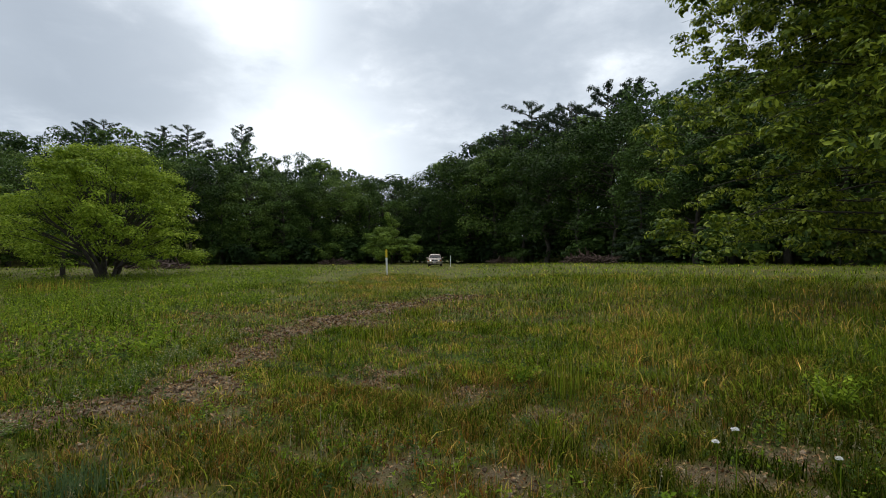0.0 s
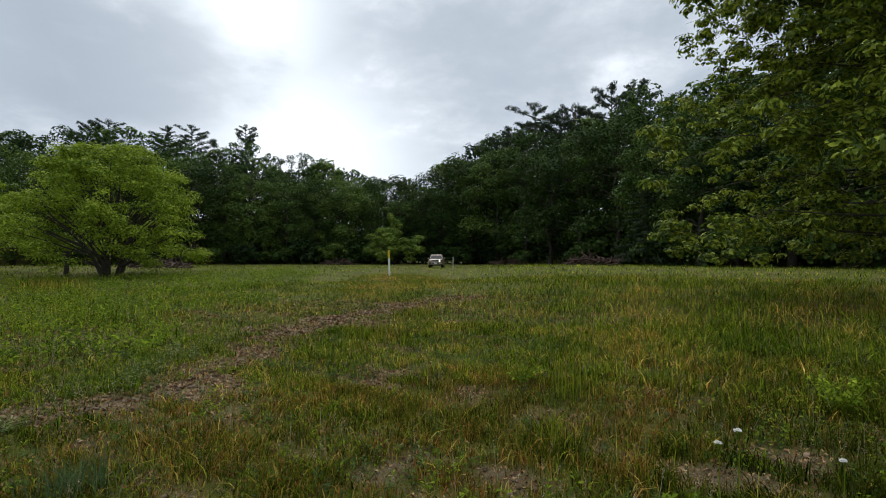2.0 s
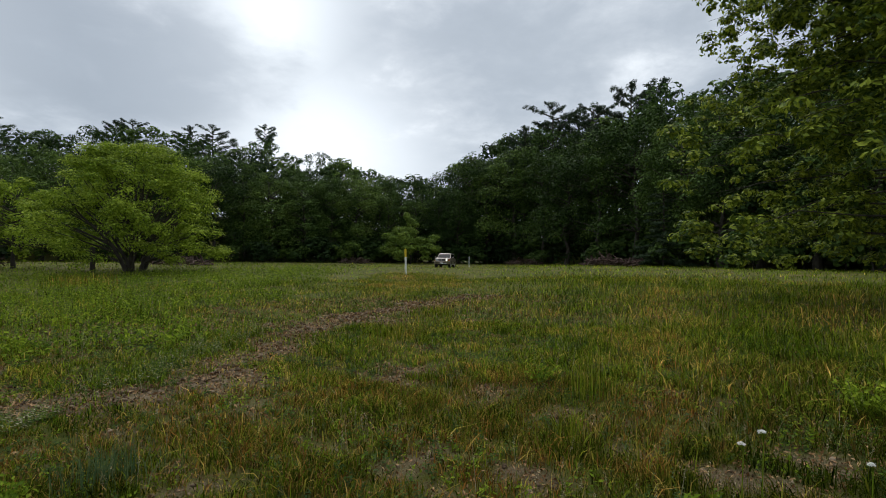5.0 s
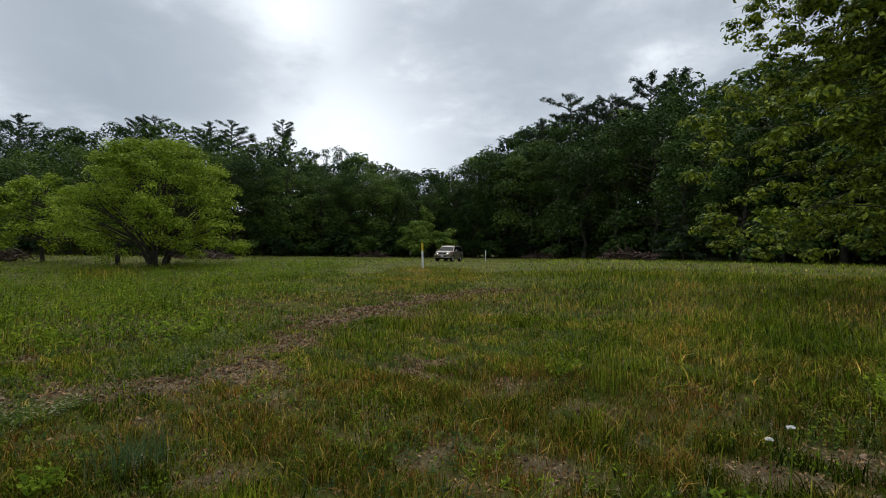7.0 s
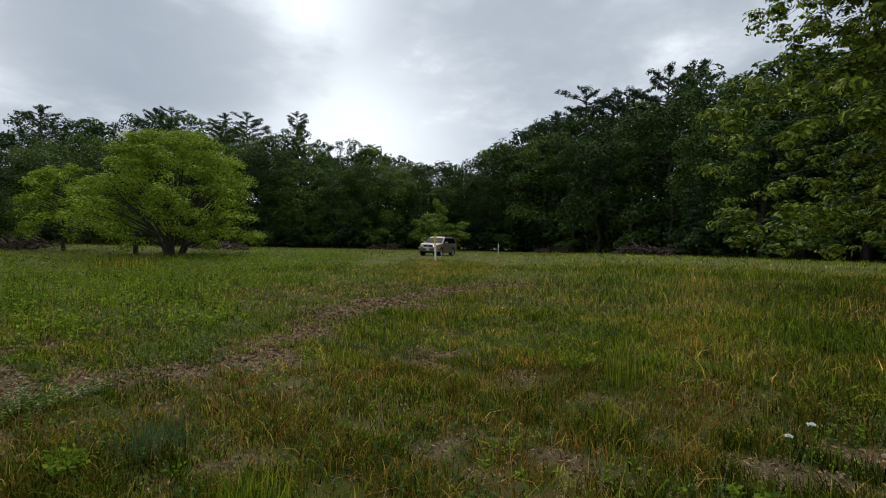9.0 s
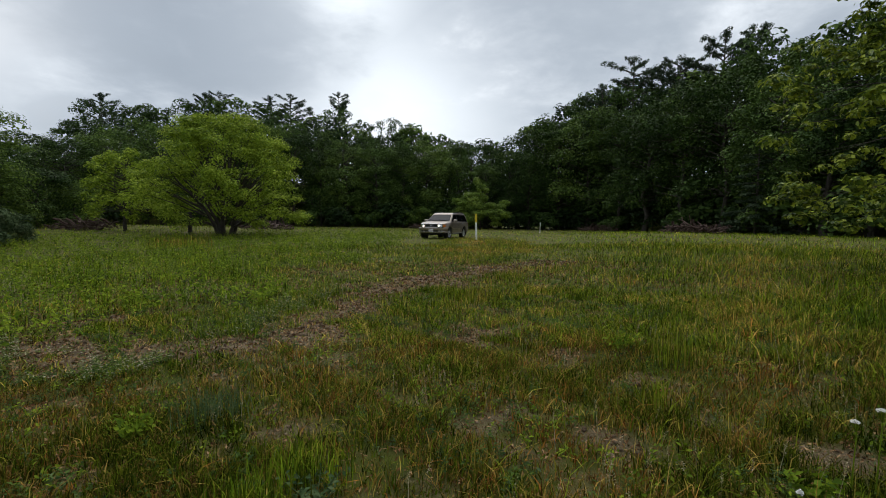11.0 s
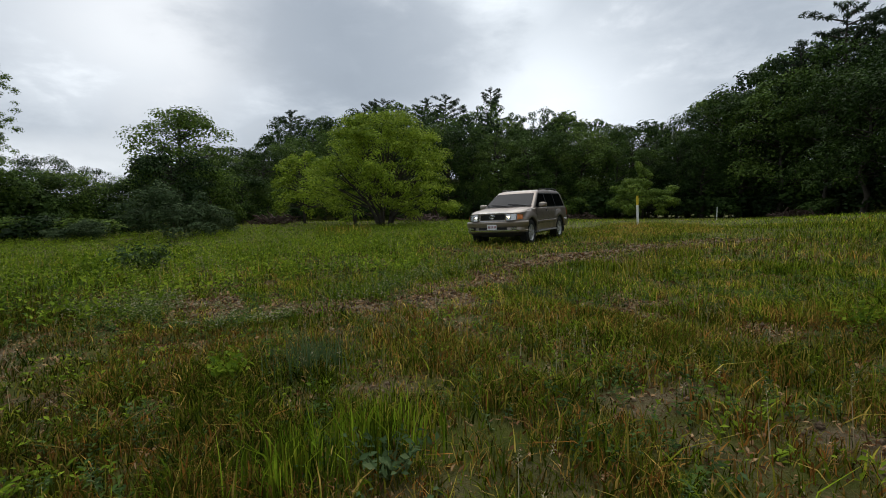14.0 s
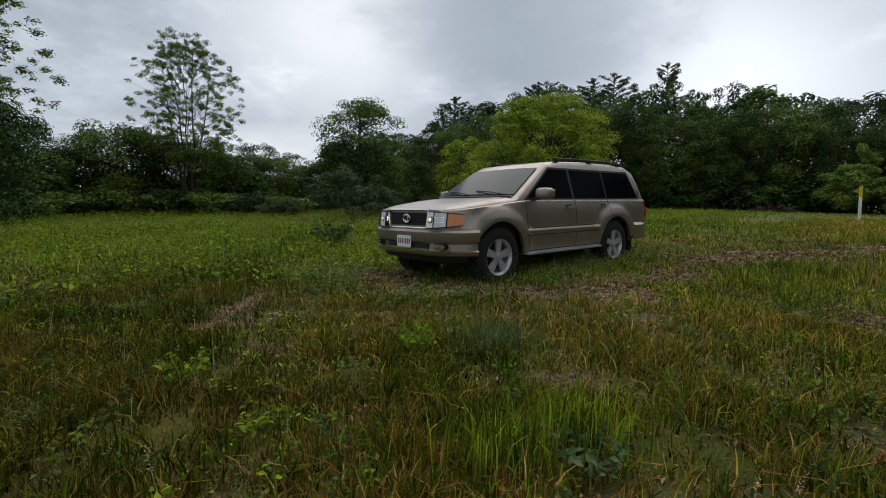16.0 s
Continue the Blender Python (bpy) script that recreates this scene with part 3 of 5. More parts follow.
thin = tree("thin_tree", 13, 3, 3, 0, 32000, 0.115, LEAF_MID, 44, lumps=thin_l, trunks=thin_s, shell=0.1, up=0.3)
tagged(put(thin, *polar(-74.2, 41), 0, (1.12, 1.12, 0.98)), "tall thin-crowned tree with open branches", "tree", "hedge trees")
tagged(again(thin, *polar(-93.0, 33), 100, (1.3, 1.3, 0.92)), "tall thin-crowned tree with open branches", "tree", "hedge trees")
round_l = crown_lumps(10, 4.6, 2.2, 46, rh, 0.24, 0.75)
roundt = tree("ash_tree", 10, 4.6, 2, 0, 9000, 0.22, LEAF_MID, 45, lumps=round_l, shell=0.25)
tagged(put(roundt, *polar(-56.8, 52), 0, (1.15, 1.15, 1.12)), "round-topped light green tree above the hedge", "tree", "hedge trees")
hedge_l = crown_lumps(5.2, 3.0, 0.0, 38, rh, 0.27, 0.75)
hedge = tree("hedge_tree", 5.2, 3.0, 0.4, 0, 8600, 0.17, LEAF_MID, 46, lumps=hedge_l, shell=0.4)
hedge_d = tree("hedge_tree", 5.2, 3.0, 0.4, 0, 8600, 0.17, LEAF_DARK, 47, lumps=hedge_l, shell=0.4)
for k, (az, d, w, h) in enumerate(((-93, 40, 1.2, 1.0), (-89.5, 30, 0.85, 1.05), (-88.5, 41, 1.3, 0.75), (-84, 43, 1.1, 0.85), (-80.5, 42, 1.2, 1.15), (-77.5, 44, 1.1, 1.05), (-73, 43, 1.2, 0.95), (-69.6, 44, 1.1, 0.85), (-66.5, 47, 1.1, 0.85), (-63.5, 50, 1.0, 0.75), (-60.5, 50, 1.0, 0.8), (-57.5, 48, 1.3, 1.15), (-54, 50, 1.2, 0.95), (-51, 54, 1.2, 0.9), (-48.3, 56, 1.0, 0.8))):
    src = hedge if k % 2 == 0 else hedge_d
    ob = src if not src.get("label") else again(src, 0, 0, 0, 1)
    tagged(put(ob, *polar(az, d), k * 77, (w, w, h * 1.14)), "dense green hedge tree, leafy to the ground", "tree", "hedge trees")
for k, az in enumerate(np.arange(-97, -60, 2.4)):
    tagged(again(SHRUB_B if k % 3 else SHRUB, *polar(az + rh.uniform(-0.6, 0.6), rh.uniform(36, 40)), k * 53, (0.8, 0.8, rh.uniform(0.35, 0.6))), "low leafy shrub at the foot of the hedge", "shrub", "shrubs along the hedge")
LEAF_GREY = material("grey_leaf", [(0.0, (0.03, 0.055, 0.02)), (0.5, (0.06, 0.095, 0.04)), (1.0, (0.12, 0.165, 0.075))], 0.8, 6.0, 0.7, bump=0, island=0.8, through=0.25, spec=0.08)
bush_l = [(x + rh.uniform(-0.3, 0.3), y + rh.uniform(-0.3, 0.3), z + rh.uniform(-0.2, 0.5), a * rh.uniform(0.6, 1.2), b * rh.uniform(0.6, 1.2), c) for x, y, z, a, b, c in crown_lumps(2.1, 2.0, 0.1, 46, rh, 0.2, 0.9)]
bush = tree("bush", 2.1, 2.0, 0.1, 0, 8500, 0.12, LEAF_GREY, 48, lumps=bush_l, trunk=0.012, fork=0.04, shell=0.4)
tagged(put(bush, *polar(-57.2, 31), 0, (1.5, 1.5, 1.2)), "rounded grey-green bush in the tall meadow", "bush", "meadow bushes")
tagged(again(bush, *polar(-53.5, 33), 60, (0.8, 0.8, 0.7)), "rounded grey-green bush in the tall meadow", "bush", "meadow bushes")
tagged(again(bush, *polar(-65, 34), 160, (0.9, 0.9, 0.5)), "rounded grey-green bush in the tall meadow", "bush", "meadow bushes")

# the near tree, whose boughs hang in from the side
rn = np.random.default_rng(12)
near_l, near_s = [], []
NEAR = Vector((11.9, 11.3, 0))
p = Vector((0, 0, -0.2))
for s in range(6):
    q = Vector((rn.uniform(-0.15, 0.15), rn.uniform(-0.15, 0.15), 1.9 * (s + 1)))
    near_s.append((p, q, 0.24 - 0.03 * s, 0.21 - 0.03 * s))
    p = q
for i, h0 in enumerate([*np.linspace(1.5, 12.4, 150), *np.linspace(7.4, 11.6, 64)]):
    a = i * 2.4 + rn.uniform(-0.3, 0.3)
    reach = (7.05 - 0.35 * max(0, h0 - 4.6) + 0.55 * math.exp(-((h0 - 8.6) / 1.2) ** 2) - 0.5 * math.exp(-((h0 - 6.2) / 0.8) ** 2) - 1.0 * max(0, 2.4 - h0)) * rn.uniform(0.72, 1.0)
    reach = max(reach, 1.4)
    start = Vector((0, 0, h0))
    end = Vector((math.cos(a) * reach, math.sin(a) * reach, h0 + reach * rn.uniform(-0.10, 0.12)))
    m = start.lerp(end, 0.55) + Vector((0, 0, 0.25))
    tip = end - Vector((0, 0, 0.35))
    m2 = m.lerp(tip, 0.5) + Vector(rn.uniform(-0.25, 0.25, 3))
    m0 = start.lerp(m, 0.5) + Vector(rn.uniform(-0.3, 0.3, 3))
    near_s += [(start, m0, 0.04, 0.026), (m0, m, 0.026, 0.016), (m, m2, 0.016, 0.009), (m2, tip, 0.009, 0.003)]
    for s in np.linspace(0.3, 1.03, 13):
        c = (start.lerp(m, s / 0.55) if s < 0.55 else m.lerp(tip, (s - 0.55) / 0.45)) + Vector((rn.uniform(-0.6, 0.6), rn.uniform(-0.6, 0.6), rn.uniform(-0.5, 0.35)))
        k = rn.uniform(0.22, 0.42) * (1.1 - 0.3 * s)
        near_l.append((c.x, c.y, c.z - 0.1, k * 1.15, k * 1.15, k * 0.55))
near = tree("near_tree", 12, 6, 1, 0, 190000, 0.155, LEAF_NEAR, 51, lumps=near_l, trunks=near_s, shell=0.0, up=0.45, wide=0.5, droop=0.5)
tagged(put(near, NEAR.x, NEAR.y), "leafy green tree with hanging boughs beside the meadow", "tree")


# ---------------------------------------------------------------- grass
def blades(P, H, W, rng, lean=0.45):
    """Curved grass blades with their roots at P."""
    n = len(P)
    a, b = rng.uniform(0, 2 * np.pi, n), rng.uniform(0, 2 * np.pi, n)
    D = np.stack([np.cos(a), np.sin(a), np.zeros(n)], 1) * (H * np.abs(rng.normal(0, lean, n)))[:, None]
    S = np.stack([np.cos(b), np.sin(b), np.zeros(n)], 1) * (W / 2)[:, None]
    up = np.array([0, 0, 1.0])
    m = P + D * 0.3 + up * (H * 0.55)[:, None]
    t = P + D + up * (H * (0.98 - 0.25 * rng.random(n)))[:, None]
    V = np.stack([P - S, P + S, m - S * 0.75, m + S * 0.75, t], 1).reshape(-1, 3)
    k = np.arange(n)[:, None] * 5
    return V, np.concatenate([k + [0, 1, 3], k + [0, 3, 2], k + [2, 3, 4]], 0)


def scatter(n, r0, r1, az0, az1, rng, power=2.0):
    r = (r0 ** power + (r1 ** power - r0 ** power) * rng.random(n)) ** (1 / power)
    a = np.radians(rng.uniform(az0, az1, n))
    return r * np.sin(a), r * np.cos(a)


def grass_material(name, shift, spread=1.0, brightness=1.0):
    """Blades from deep green over yellow-green to straw and rust, in drifts over the meadow; shift leans them to straw,
    the last argument scales how bright they are.
    """
    m = bpy.data.materials.new(name)
    m.use_nodes = True
    t = m.node_tree
    b = t.nodes["Principled BSDF"]
    geo = t.nodes.new("ShaderNodeNewGeometry")
    drift = node(t, "ShaderNodeTexNoise", Scale=0.5, Detail=6.0, Roughness=0.62)
    t.links.new(geo.outputs["Position"], drift.inputs["Vector"])
    sward = node(t, "ShaderNodeTexNoise", Scale=3.2, Detail=4.0, Roughness=0.6)
    t.links.new(geo.outputs["Position"], sward.inputs["Vector"])
    sorts = math_node(t, "SUBTRACT", sward.outputs[0], 0.5)
    v = math_node(t, "ADD", math_node(t, "MULTIPLY", math_node(t, "SUBTRACT", drift.outputs[0], 0.5), 1.7), math_node(t, "MULTIPLY", geo.outputs["Random Per Island"], 0.72 * spread))
    v = math_node(t, "ADD", v, math_node(t, "MULTIPLY", sorts, 0.9))
    g = ramp(t, [(0.0, (0.035, 0.062, 0.004)), (0.25, (0.083, 0.135, 0.008)), (0.5, (0.148, 0.205, 0.012)), (0.68, (0.24, 0.23, 0.024)), (0.84, (0.48, 0.33, 0.085)), (1.0, (0.38, 0.165, 0.035))])
    t.links.new(math_node(t, "ADD", v, shift, True), g.inputs[0])
    chance = math_node(t, "POWER", math_node(t, "FRACT", math_node(t, "MULTIPLY", geo.outputs["Random Per Island"], 91.3)), 1.8)
    shade = math_node(t, "ADD", 0.26 * brightness, math_node(t, "MULTIPLY", chance, 1.75 * brightness))
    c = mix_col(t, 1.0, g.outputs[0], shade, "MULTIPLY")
    t.links.new(c, b.inputs["Base Color"])
    b.inputs["Roughness"].default_value = 0.85
    b.inputs["Specular IOR Level"].default_value = 0.03
    tr = t.nodes.new("ShaderNodeBsdfTranslucent")
    t.links.new(c, tr.inputs[0])
    mx = t.nodes.new("ShaderNodeMixShader")
    mx.inputs[0].default_value = 0.3
    t.links.new(b.outputs[0], mx.inputs[1])
    t.links.new(tr.outputs[0], mx.inputs[2])
    t.links.new(mx.outputs[0], t.nodes["Material Output"].inputs[0])
    return m


def tallness(x, y):
    """How high the meadow stands: short along the track, tall at both sides."""
    right = np.clip((x - 0.5 - 0.02 * y) / 4, 0, 1) * np.clip((y - 3) / 4, 0, 1)
    left = np.clip((-6.0 - x) / 3, 0, 1)
    return 0.6 + 0.45 * right + 0.35 * left + 0.12 * wave(x, y, 1.7, 4.0)


# near and side grass is darkened, at the right for the near tree's shade
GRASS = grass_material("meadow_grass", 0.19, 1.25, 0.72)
GRASS_DARK = grass_material("dark_olive_grass", 0.10, 1.05, 0.46)
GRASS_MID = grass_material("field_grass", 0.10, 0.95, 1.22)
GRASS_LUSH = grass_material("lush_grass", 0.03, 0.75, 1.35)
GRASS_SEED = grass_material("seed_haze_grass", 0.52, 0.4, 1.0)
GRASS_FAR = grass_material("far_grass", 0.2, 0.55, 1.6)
GRASS_RED = grass_material("seed_grass", 0.46, 0.55, 1.0)
FORB = material("meadow_forbs", [(0.0, (0.055, 0.10, 0.008)), (0.5, (0.15, 0.23, 0.015)), (1.0, (0.30, 0.39, 0.03))], 0.6, 5.0, 0.7, bump=0, island=0.9, through=0.3, coords="World", spec=0.06)
GREY_FORB = material("grey_green_forbs", [(0.0, (0.045, 0.085, 0.03)), (0.5, (0.09, 0.14, 0.055)), (1.0, (0.16, 0.21, 0.09))], 0.8, 6.0, 0.8, bump=0, island=0.8, through=0.25, spec=0.06)
LITTER_RED = material("rusty_stems", [(0.0, (0.07, 0.03, 0.012)), (0.5, (0.20, 0.095, 0.035)), (1.0, (0.38, 0.22, 0.10))], 1.5, 20.0, 0.85, bump=0, island=1.0, coords="World", spec=0.06)
rg = np.random.default_rng(99)


def in_field(x, y):
    return np.hypot(x, y) < edge(np.degrees(np.arctan2(x, y))) + 1


def grow(name, n, r0, r1, h, w, mat, label, where, keep_bare=0.1, power=1.6, lean=0.75):
    """Grass blades over part of the meadow, in clumps."""
    x, y = scatter(n, r0, r1, -100, 54, rg, power)
    x, y = x - 0.1, y + 0.2
    clump = 0.5 + 0.3 * wave(x, y, 0.19, 7.0) + 0.22 * wave(x, y, 0.8, 5.0)
    keep = where(x, y) & in_field(x, y) & (rg.random(n) > bare(x, y) * (1 - keep_bare)) & (rg.random(n) < np.clip(clump + 0.2, 0.18, 1))
    x, y, clump = x[keep], y[keep], clump[keep]
    P = np.stack([x, y, land(x, y) - 0.01], 1)
    H = h * tallness(x, y) * rg.uniform(0.3, 1.3, len(x)) * np.clip(0.5 + 0.65 * clump, 0.35, 1.35) * (1 - 0.5 * bare(x, y))
    W = w * rg.choice([0.6, 0.8, 1.0, 1.2, 2.2], len(x))
    ob = new(name, mesh_from(name, *blades(P, H, W, rg, lean), mat))
    return tagged(ob, label, "grass", kind="stuff")


left = lambda x, y: x < -5.5 - 0.12 * (y - 6) + 1.2 * np.sin(y * 0.9)
right = lambda x, y: ~left(x, y)
bearing_of = lambda x, y: np.degrees(np.arctan2(x, y)) + 9 * wave(x, y, 0.7, 3.0)
# darkened sides; the right one has the near tree's shade in its colour
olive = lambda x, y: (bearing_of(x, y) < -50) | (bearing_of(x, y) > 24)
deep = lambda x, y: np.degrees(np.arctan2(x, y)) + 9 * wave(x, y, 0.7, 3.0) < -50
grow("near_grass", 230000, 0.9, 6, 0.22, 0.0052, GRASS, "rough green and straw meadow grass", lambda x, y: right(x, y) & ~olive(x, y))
grow("dark_olive_grass", 280000, 0.9, 8, 0.24, 0.0054, GRASS_DARK, "matted olive green meadow grass, darkened, with painted tree shade at the right", olive, lean=0.85)
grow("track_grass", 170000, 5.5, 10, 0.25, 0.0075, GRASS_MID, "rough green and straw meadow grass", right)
grow("near_lush_grass", 60000, 3.0, 10, 0.28, 0.007, GRASS_DARK, "rough green and straw meadow grass", left)
grow("lush_grass", 130000, 9.5, 24, 0.34, 0.012, GRASS_LUSH, "lush green grass beside the track", left)
grow("meadow_grass", 190000, 8.5, 24, 0.32, 0.0095, GRASS_MID, "rough green meadow grass with dry stems", right)
grow("far_grass", 150000, 22, 98, 0.22, 0.022, GRASS_FAR, "tall green field grass reaching the wood", right, power=1.3)
grow("far_lush_grass", 100000, 22, 98, 0.26, 0.026, GRASS_LUSH, "tall green field grass reaching the wood", left, power=1.3)
grow("seed_grass", 520000, 13, 36, 0.34, 0.006, GRASS_SEED, "reddish seeding grass in the old track", lambda x, y: ((x + 2.4 + 0.1 * (y - 22)) / 2.6) ** 2 + ((y - 24) / 8.5) ** 2 < 1 + 0.3 * wave(x, y, 1.1, 2.0))
grow("seed_stems", 17000, 1.2, 15, 0.5, 0.0035, GRASS_RED, "thin pale seed stems standing over the grass", lambda x, y: (wave(x, y, 0.9, 1.3) > -0.2) & ~deep(x, y), lean=0.3)
grow("dry_grass", 90000, 1.0, 10, 0.26, 0.0045, GRASS_RED, "dry straw stems and bent old grass", lambda x, y: (wave(x, y, 0.55, 9.0) > 0.0 + 0.55 * deep(x, y)), lean=1.1)
grow("foot_grass", 90000, 0.8, 4.2, 0.24, 0.005, GRASS_DARK, "dark matted grass underfoot", lambda x, y: np.degrees(np.arctan2(x, y)) < -35, keep_bare=0.6)
grow("straw_grass", 60000, 6, 24, 0.42, 0.008, GRASS_SEED, "straw-coloured tall grass in the lush meadow", lambda x, y: left(x, y) & (wave(x, y, 1.5, 0.7) > 0.5))
bx, by = scatter(60000, 0.5, 14, 53, 261, np.random.default_rng(17), 1.5)
bp = np.stack([bx, by, land(bx, by) - 0.01], 1)
tagged(new("back_grass", mesh_from("back_grass", *blades(bp, np.random.default_rng(18).uniform(0.05, 0.22, len(bx)), np.full(len(bx), 0.008), np.random.default_rng(19), 0.8), GRASS)), "rough green and straw meadow grass", "grass", kind="stuff")
beside = lambda x, y: (np.abs(x + 4.0 + 0.25 * wave(x, y, 0.8, 2.0)) < 0.45) & (y > 4.2) & (y < 9.5)
grow("verge_grass", 60000, 5.0, 10.5, 0.42, 0.006, GRASS_LUSH, "tall green verge grass beside the track", beside, keep_bare=0.9)


def forbs(name, n, r0, r1, leaf, tall, mat, label, where, power=1.7):
    """Leafy weeds: small clumps of broad leaves."""
    x, y = scatter(n, r0, r1, -100, 54, rg, power)
    keep = where(x, y) & in_field(x, y) & (bare(x, y) < 0.5)
    x, y = x[keep], y[keep]
    k = 9
    X, Y = np.repeat(x, k), np.repeat(y, k)
    X, Y = X + rg.normal(0, tall * 0.35, len(X)), Y + rg.normal(0, tall * 0.35, len(Y))
    P = np.stack([X, Y, land(X, Y) + tall * tallness(X, Y) * rg.uniform(0.1, 1.0, len(X))], 1)
    N = rg.normal(size=(len(X), 3)) * 0.6 + [0, 0, 0.8]
    L = leaf * rg.uniform(0.6, 1.4, len(X))
    ob = new(name, mesh_from(name, *leaves(P, N, L, L * 0.5, rg), mat))
    return tagged(ob, label, "weeds", kind="stuff")


forbs("near_weeds", 3600, 1.3, 9, 0.032, 0.15, FORB, "small broad-leaved weeds in the grass", lambda x, y: wave(x, y, 0.7, 3.3) > 0.1)
forbs("track_weeds", 5200, 5, 10, 0.03, 0.26, FORB, "small leafy weeds along the track", lambda x, y: (((x + 3.9) / 0.9) ** 2 + ((y - 7.6) / 1.9) ** 2 < 1) | (((x + 5.0) / 1.5) ** 2 + ((y - 5.2) / 0.5) ** 2 < 1))
forbs("grey_weeds", 900, 1.3, 10, 0.03, 0.14, GREY_FORB, "grey-green feathery weeds in the grass", lambda x, y: wave(x, y, 0.6, 6.1) > 0.5)
forbs("meadow_weeds", 9000, 7, 40, 0.085, 0.36, FORB, "leafy green weeds standing in the meadow", left)
DARK_FORB = material("dark_green_forbs", [(0.0, (0.022, 0.05, 0.010)), (0.5, (0.055, 0.105, 0.02)), (1.0, (0.12, 0.185, 0.035))], 0.7, 5.0, 0.65, bump=0, island=0.9, through=0.25, coords="World", spec=0.08)
VERGE_FORB = material("flowering_forbs", [(0.0, (0.035, 0.07, 0.012)), (0.5, (0.10, 0.155, 0.025)), (0.9, (0.2, 0.25, 0.06)), (1.0, (0.42, 0.40, 0.28))], 0.7, 5.0, 0.7, bump=0, island=1.3, through=0.25, coords="World", spec=0.06)
SEED = material("seed_heads", [(0.0, (0.16, 0.125, 0.06)), (0.5, (0.34, 0.29, 0.17)), (1.0, (0.52, 0.47, 0.32))], 1.5, 20.0, 0.8, bump=0, island=0.9, through=0.2, coords="World", spec=0.06)


def stalks(name, n, r0, r1, tall, leaf, k, mat, label, where, power=1.7, wide=0.45, start=0.12, rise=0.7, shy=0.9):
    """Upright weeds: a thin stem each, with k leaves set round it."""
    x, y = scatter(n, r0, r1, -100, 54, rg, power)
    keep = where(x, y) & in_field(x, y) & (rg.random(len(x)) > bare(x, y) * shy)
    x, y = x[keep], y[keep]
    m = len(x)
    h = tall * tallness(x, y) * rg.uniform(0.45, 1.25, m)
    lean = rg.normal(0, 0.2, (m, 2))
    root = np.stack([x, y, land(x, y) - 0.01], 1)
    axis_v = np.stack([lean[:, 0] * h, lean[:, 1] * h, h], 1)
    s = np.linspace(start, 1.0, k)
    base = (root[:, None] + axis_v[:, None] * s[None, :, None]).reshape(-1, 3)
    a = (np.arange(k)[None] * 2.4 + rg.uniform(0, 6.3, (m, 1)) + rg.normal(0, 0.3, (m, k))).ravel()
    out = np.stack([np.cos(a), np.sin(a), rg.uniform(-0.15, rise, m * k)], 1)
    out /= np.linalg.norm(out, axis=1, keepdims=True)
    L = ((1.15 - 0.6 * s)[None] * leaf * rg.uniform(0.6, 1.3, (m, k))).ravel()[:, None]
    side_v = np.stack([-np.sin(a), np.cos(a), np.zeros(m * k)], 1) * L * wide / 2
    mid = base + out * L * 0.5 + np.array([0, 0, 1.0]) * L * 0.1
    V = np.stack([base, mid + side_v, base + out * L - np.array([0, 0, 0.12]) * L, mid - side_v], 1).reshape(-1, 3)
    q = np.arange(m * k)[:, None] * 4
    F = np.concatenate([q + [0, 2, 1], q + [0, 3, 2]], 0)
    w = np.stack([np.cos(lean[:, 0] * 40), np.sin(lean[:, 0] * 40), np.zeros(m)], 1) * 0.0022
    SV = np.stack([root - w, root + w, root + axis_v], 1).reshape(-1, 3)
    SF = np.arange(m)[:, None] * 3 + [0, 1, 2] + len(V)
    ob = new(name, mesh_from(name, np.concatenate([V, SV]), np.concatenate([F, SF]), mat))
    return tagged(ob, label, "weeds", kind="stuff")


stalks("dark_weeds", 5200, 1.2, 9, 0.17, 0.05, 11, DARK_FORB, "dark leafy weeds low in the grass", lambda x, y: wave(x, y, 0.5, 2.7) > 0.15)
stalks("grey_stalks", 3000, 1.2, 11, 0.2, 0.034, 13, GREY_FORB, "grey-green feathery weeds in the grass", lambda x, y: wave(x, y, 0.45, 8.1) > 0.2, wide=0.35)
stalks("bright_weeds", 2600, 1.2, 10, 0.15, 0.055, 9, FORB, "bright green leafy weeds in the grass", lambda x, y: wave(x, y, 0.6, 5.2) > 0.45)
stalks("meadow_herbs", 20000, 7, 36, 0.40, 0.10, 9, FORB, "dense leafy green herbs of the lush meadow", lambda x, y: left(x, y) & (wave(x, y, 1.4, 1.1) > -0.5))
stalks("meadow_dark_herbs", 3600, 7, 36, 0.44, 0.10, 9, DARK_FORB, "darker leafy herbs of the lush meadow", lambda x, y: left(x, y) & (wave(x, y, 1.1, 4.4) > 0.2))
stalks("verge_weeds", 26000, 5, 10.5, 0.40, 0.04, 13, VERGE_FORB, "grey-green flowering weeds along the track", lambda x, y: (np.abs(x + 4.05 - 0.12 * wave(x, y, 0.5, 1.0)) < 0.3) & (y > 4.9) & (y < 9.4), wide=0.4, shy=0.95)
stalks("nose_weeds", 26000, 5, 9.5, 0.32, 0.045, 11, VERGE_FORB, "leafy weeds before the worn track", lambda x, y: (x > -7.2) & (x < -4.0) & (y > 3.6) & (y < 4.75) & (wave(x, y, 0.4, 2.0) > -0.2), shy=0.5)
stalks("field_weeds", 4500, 7, 26, 0.3, 0.06, 10, DARK_FORB, "scattered dark weeds in the field grass", lambda x, y: right(x, y) & (wave(x, y, 0.9, 6.6) > 0.3))
stalks("seed_panicles", 2600, 1.4, 12, 0.42, 0.022, 16, SEED, "pale feathery seed heads over the grass", lambda x, y: wave(x, y, 0.8, 3.9) > 0.0, wide=0.3, start=0.68, rise=1.4)
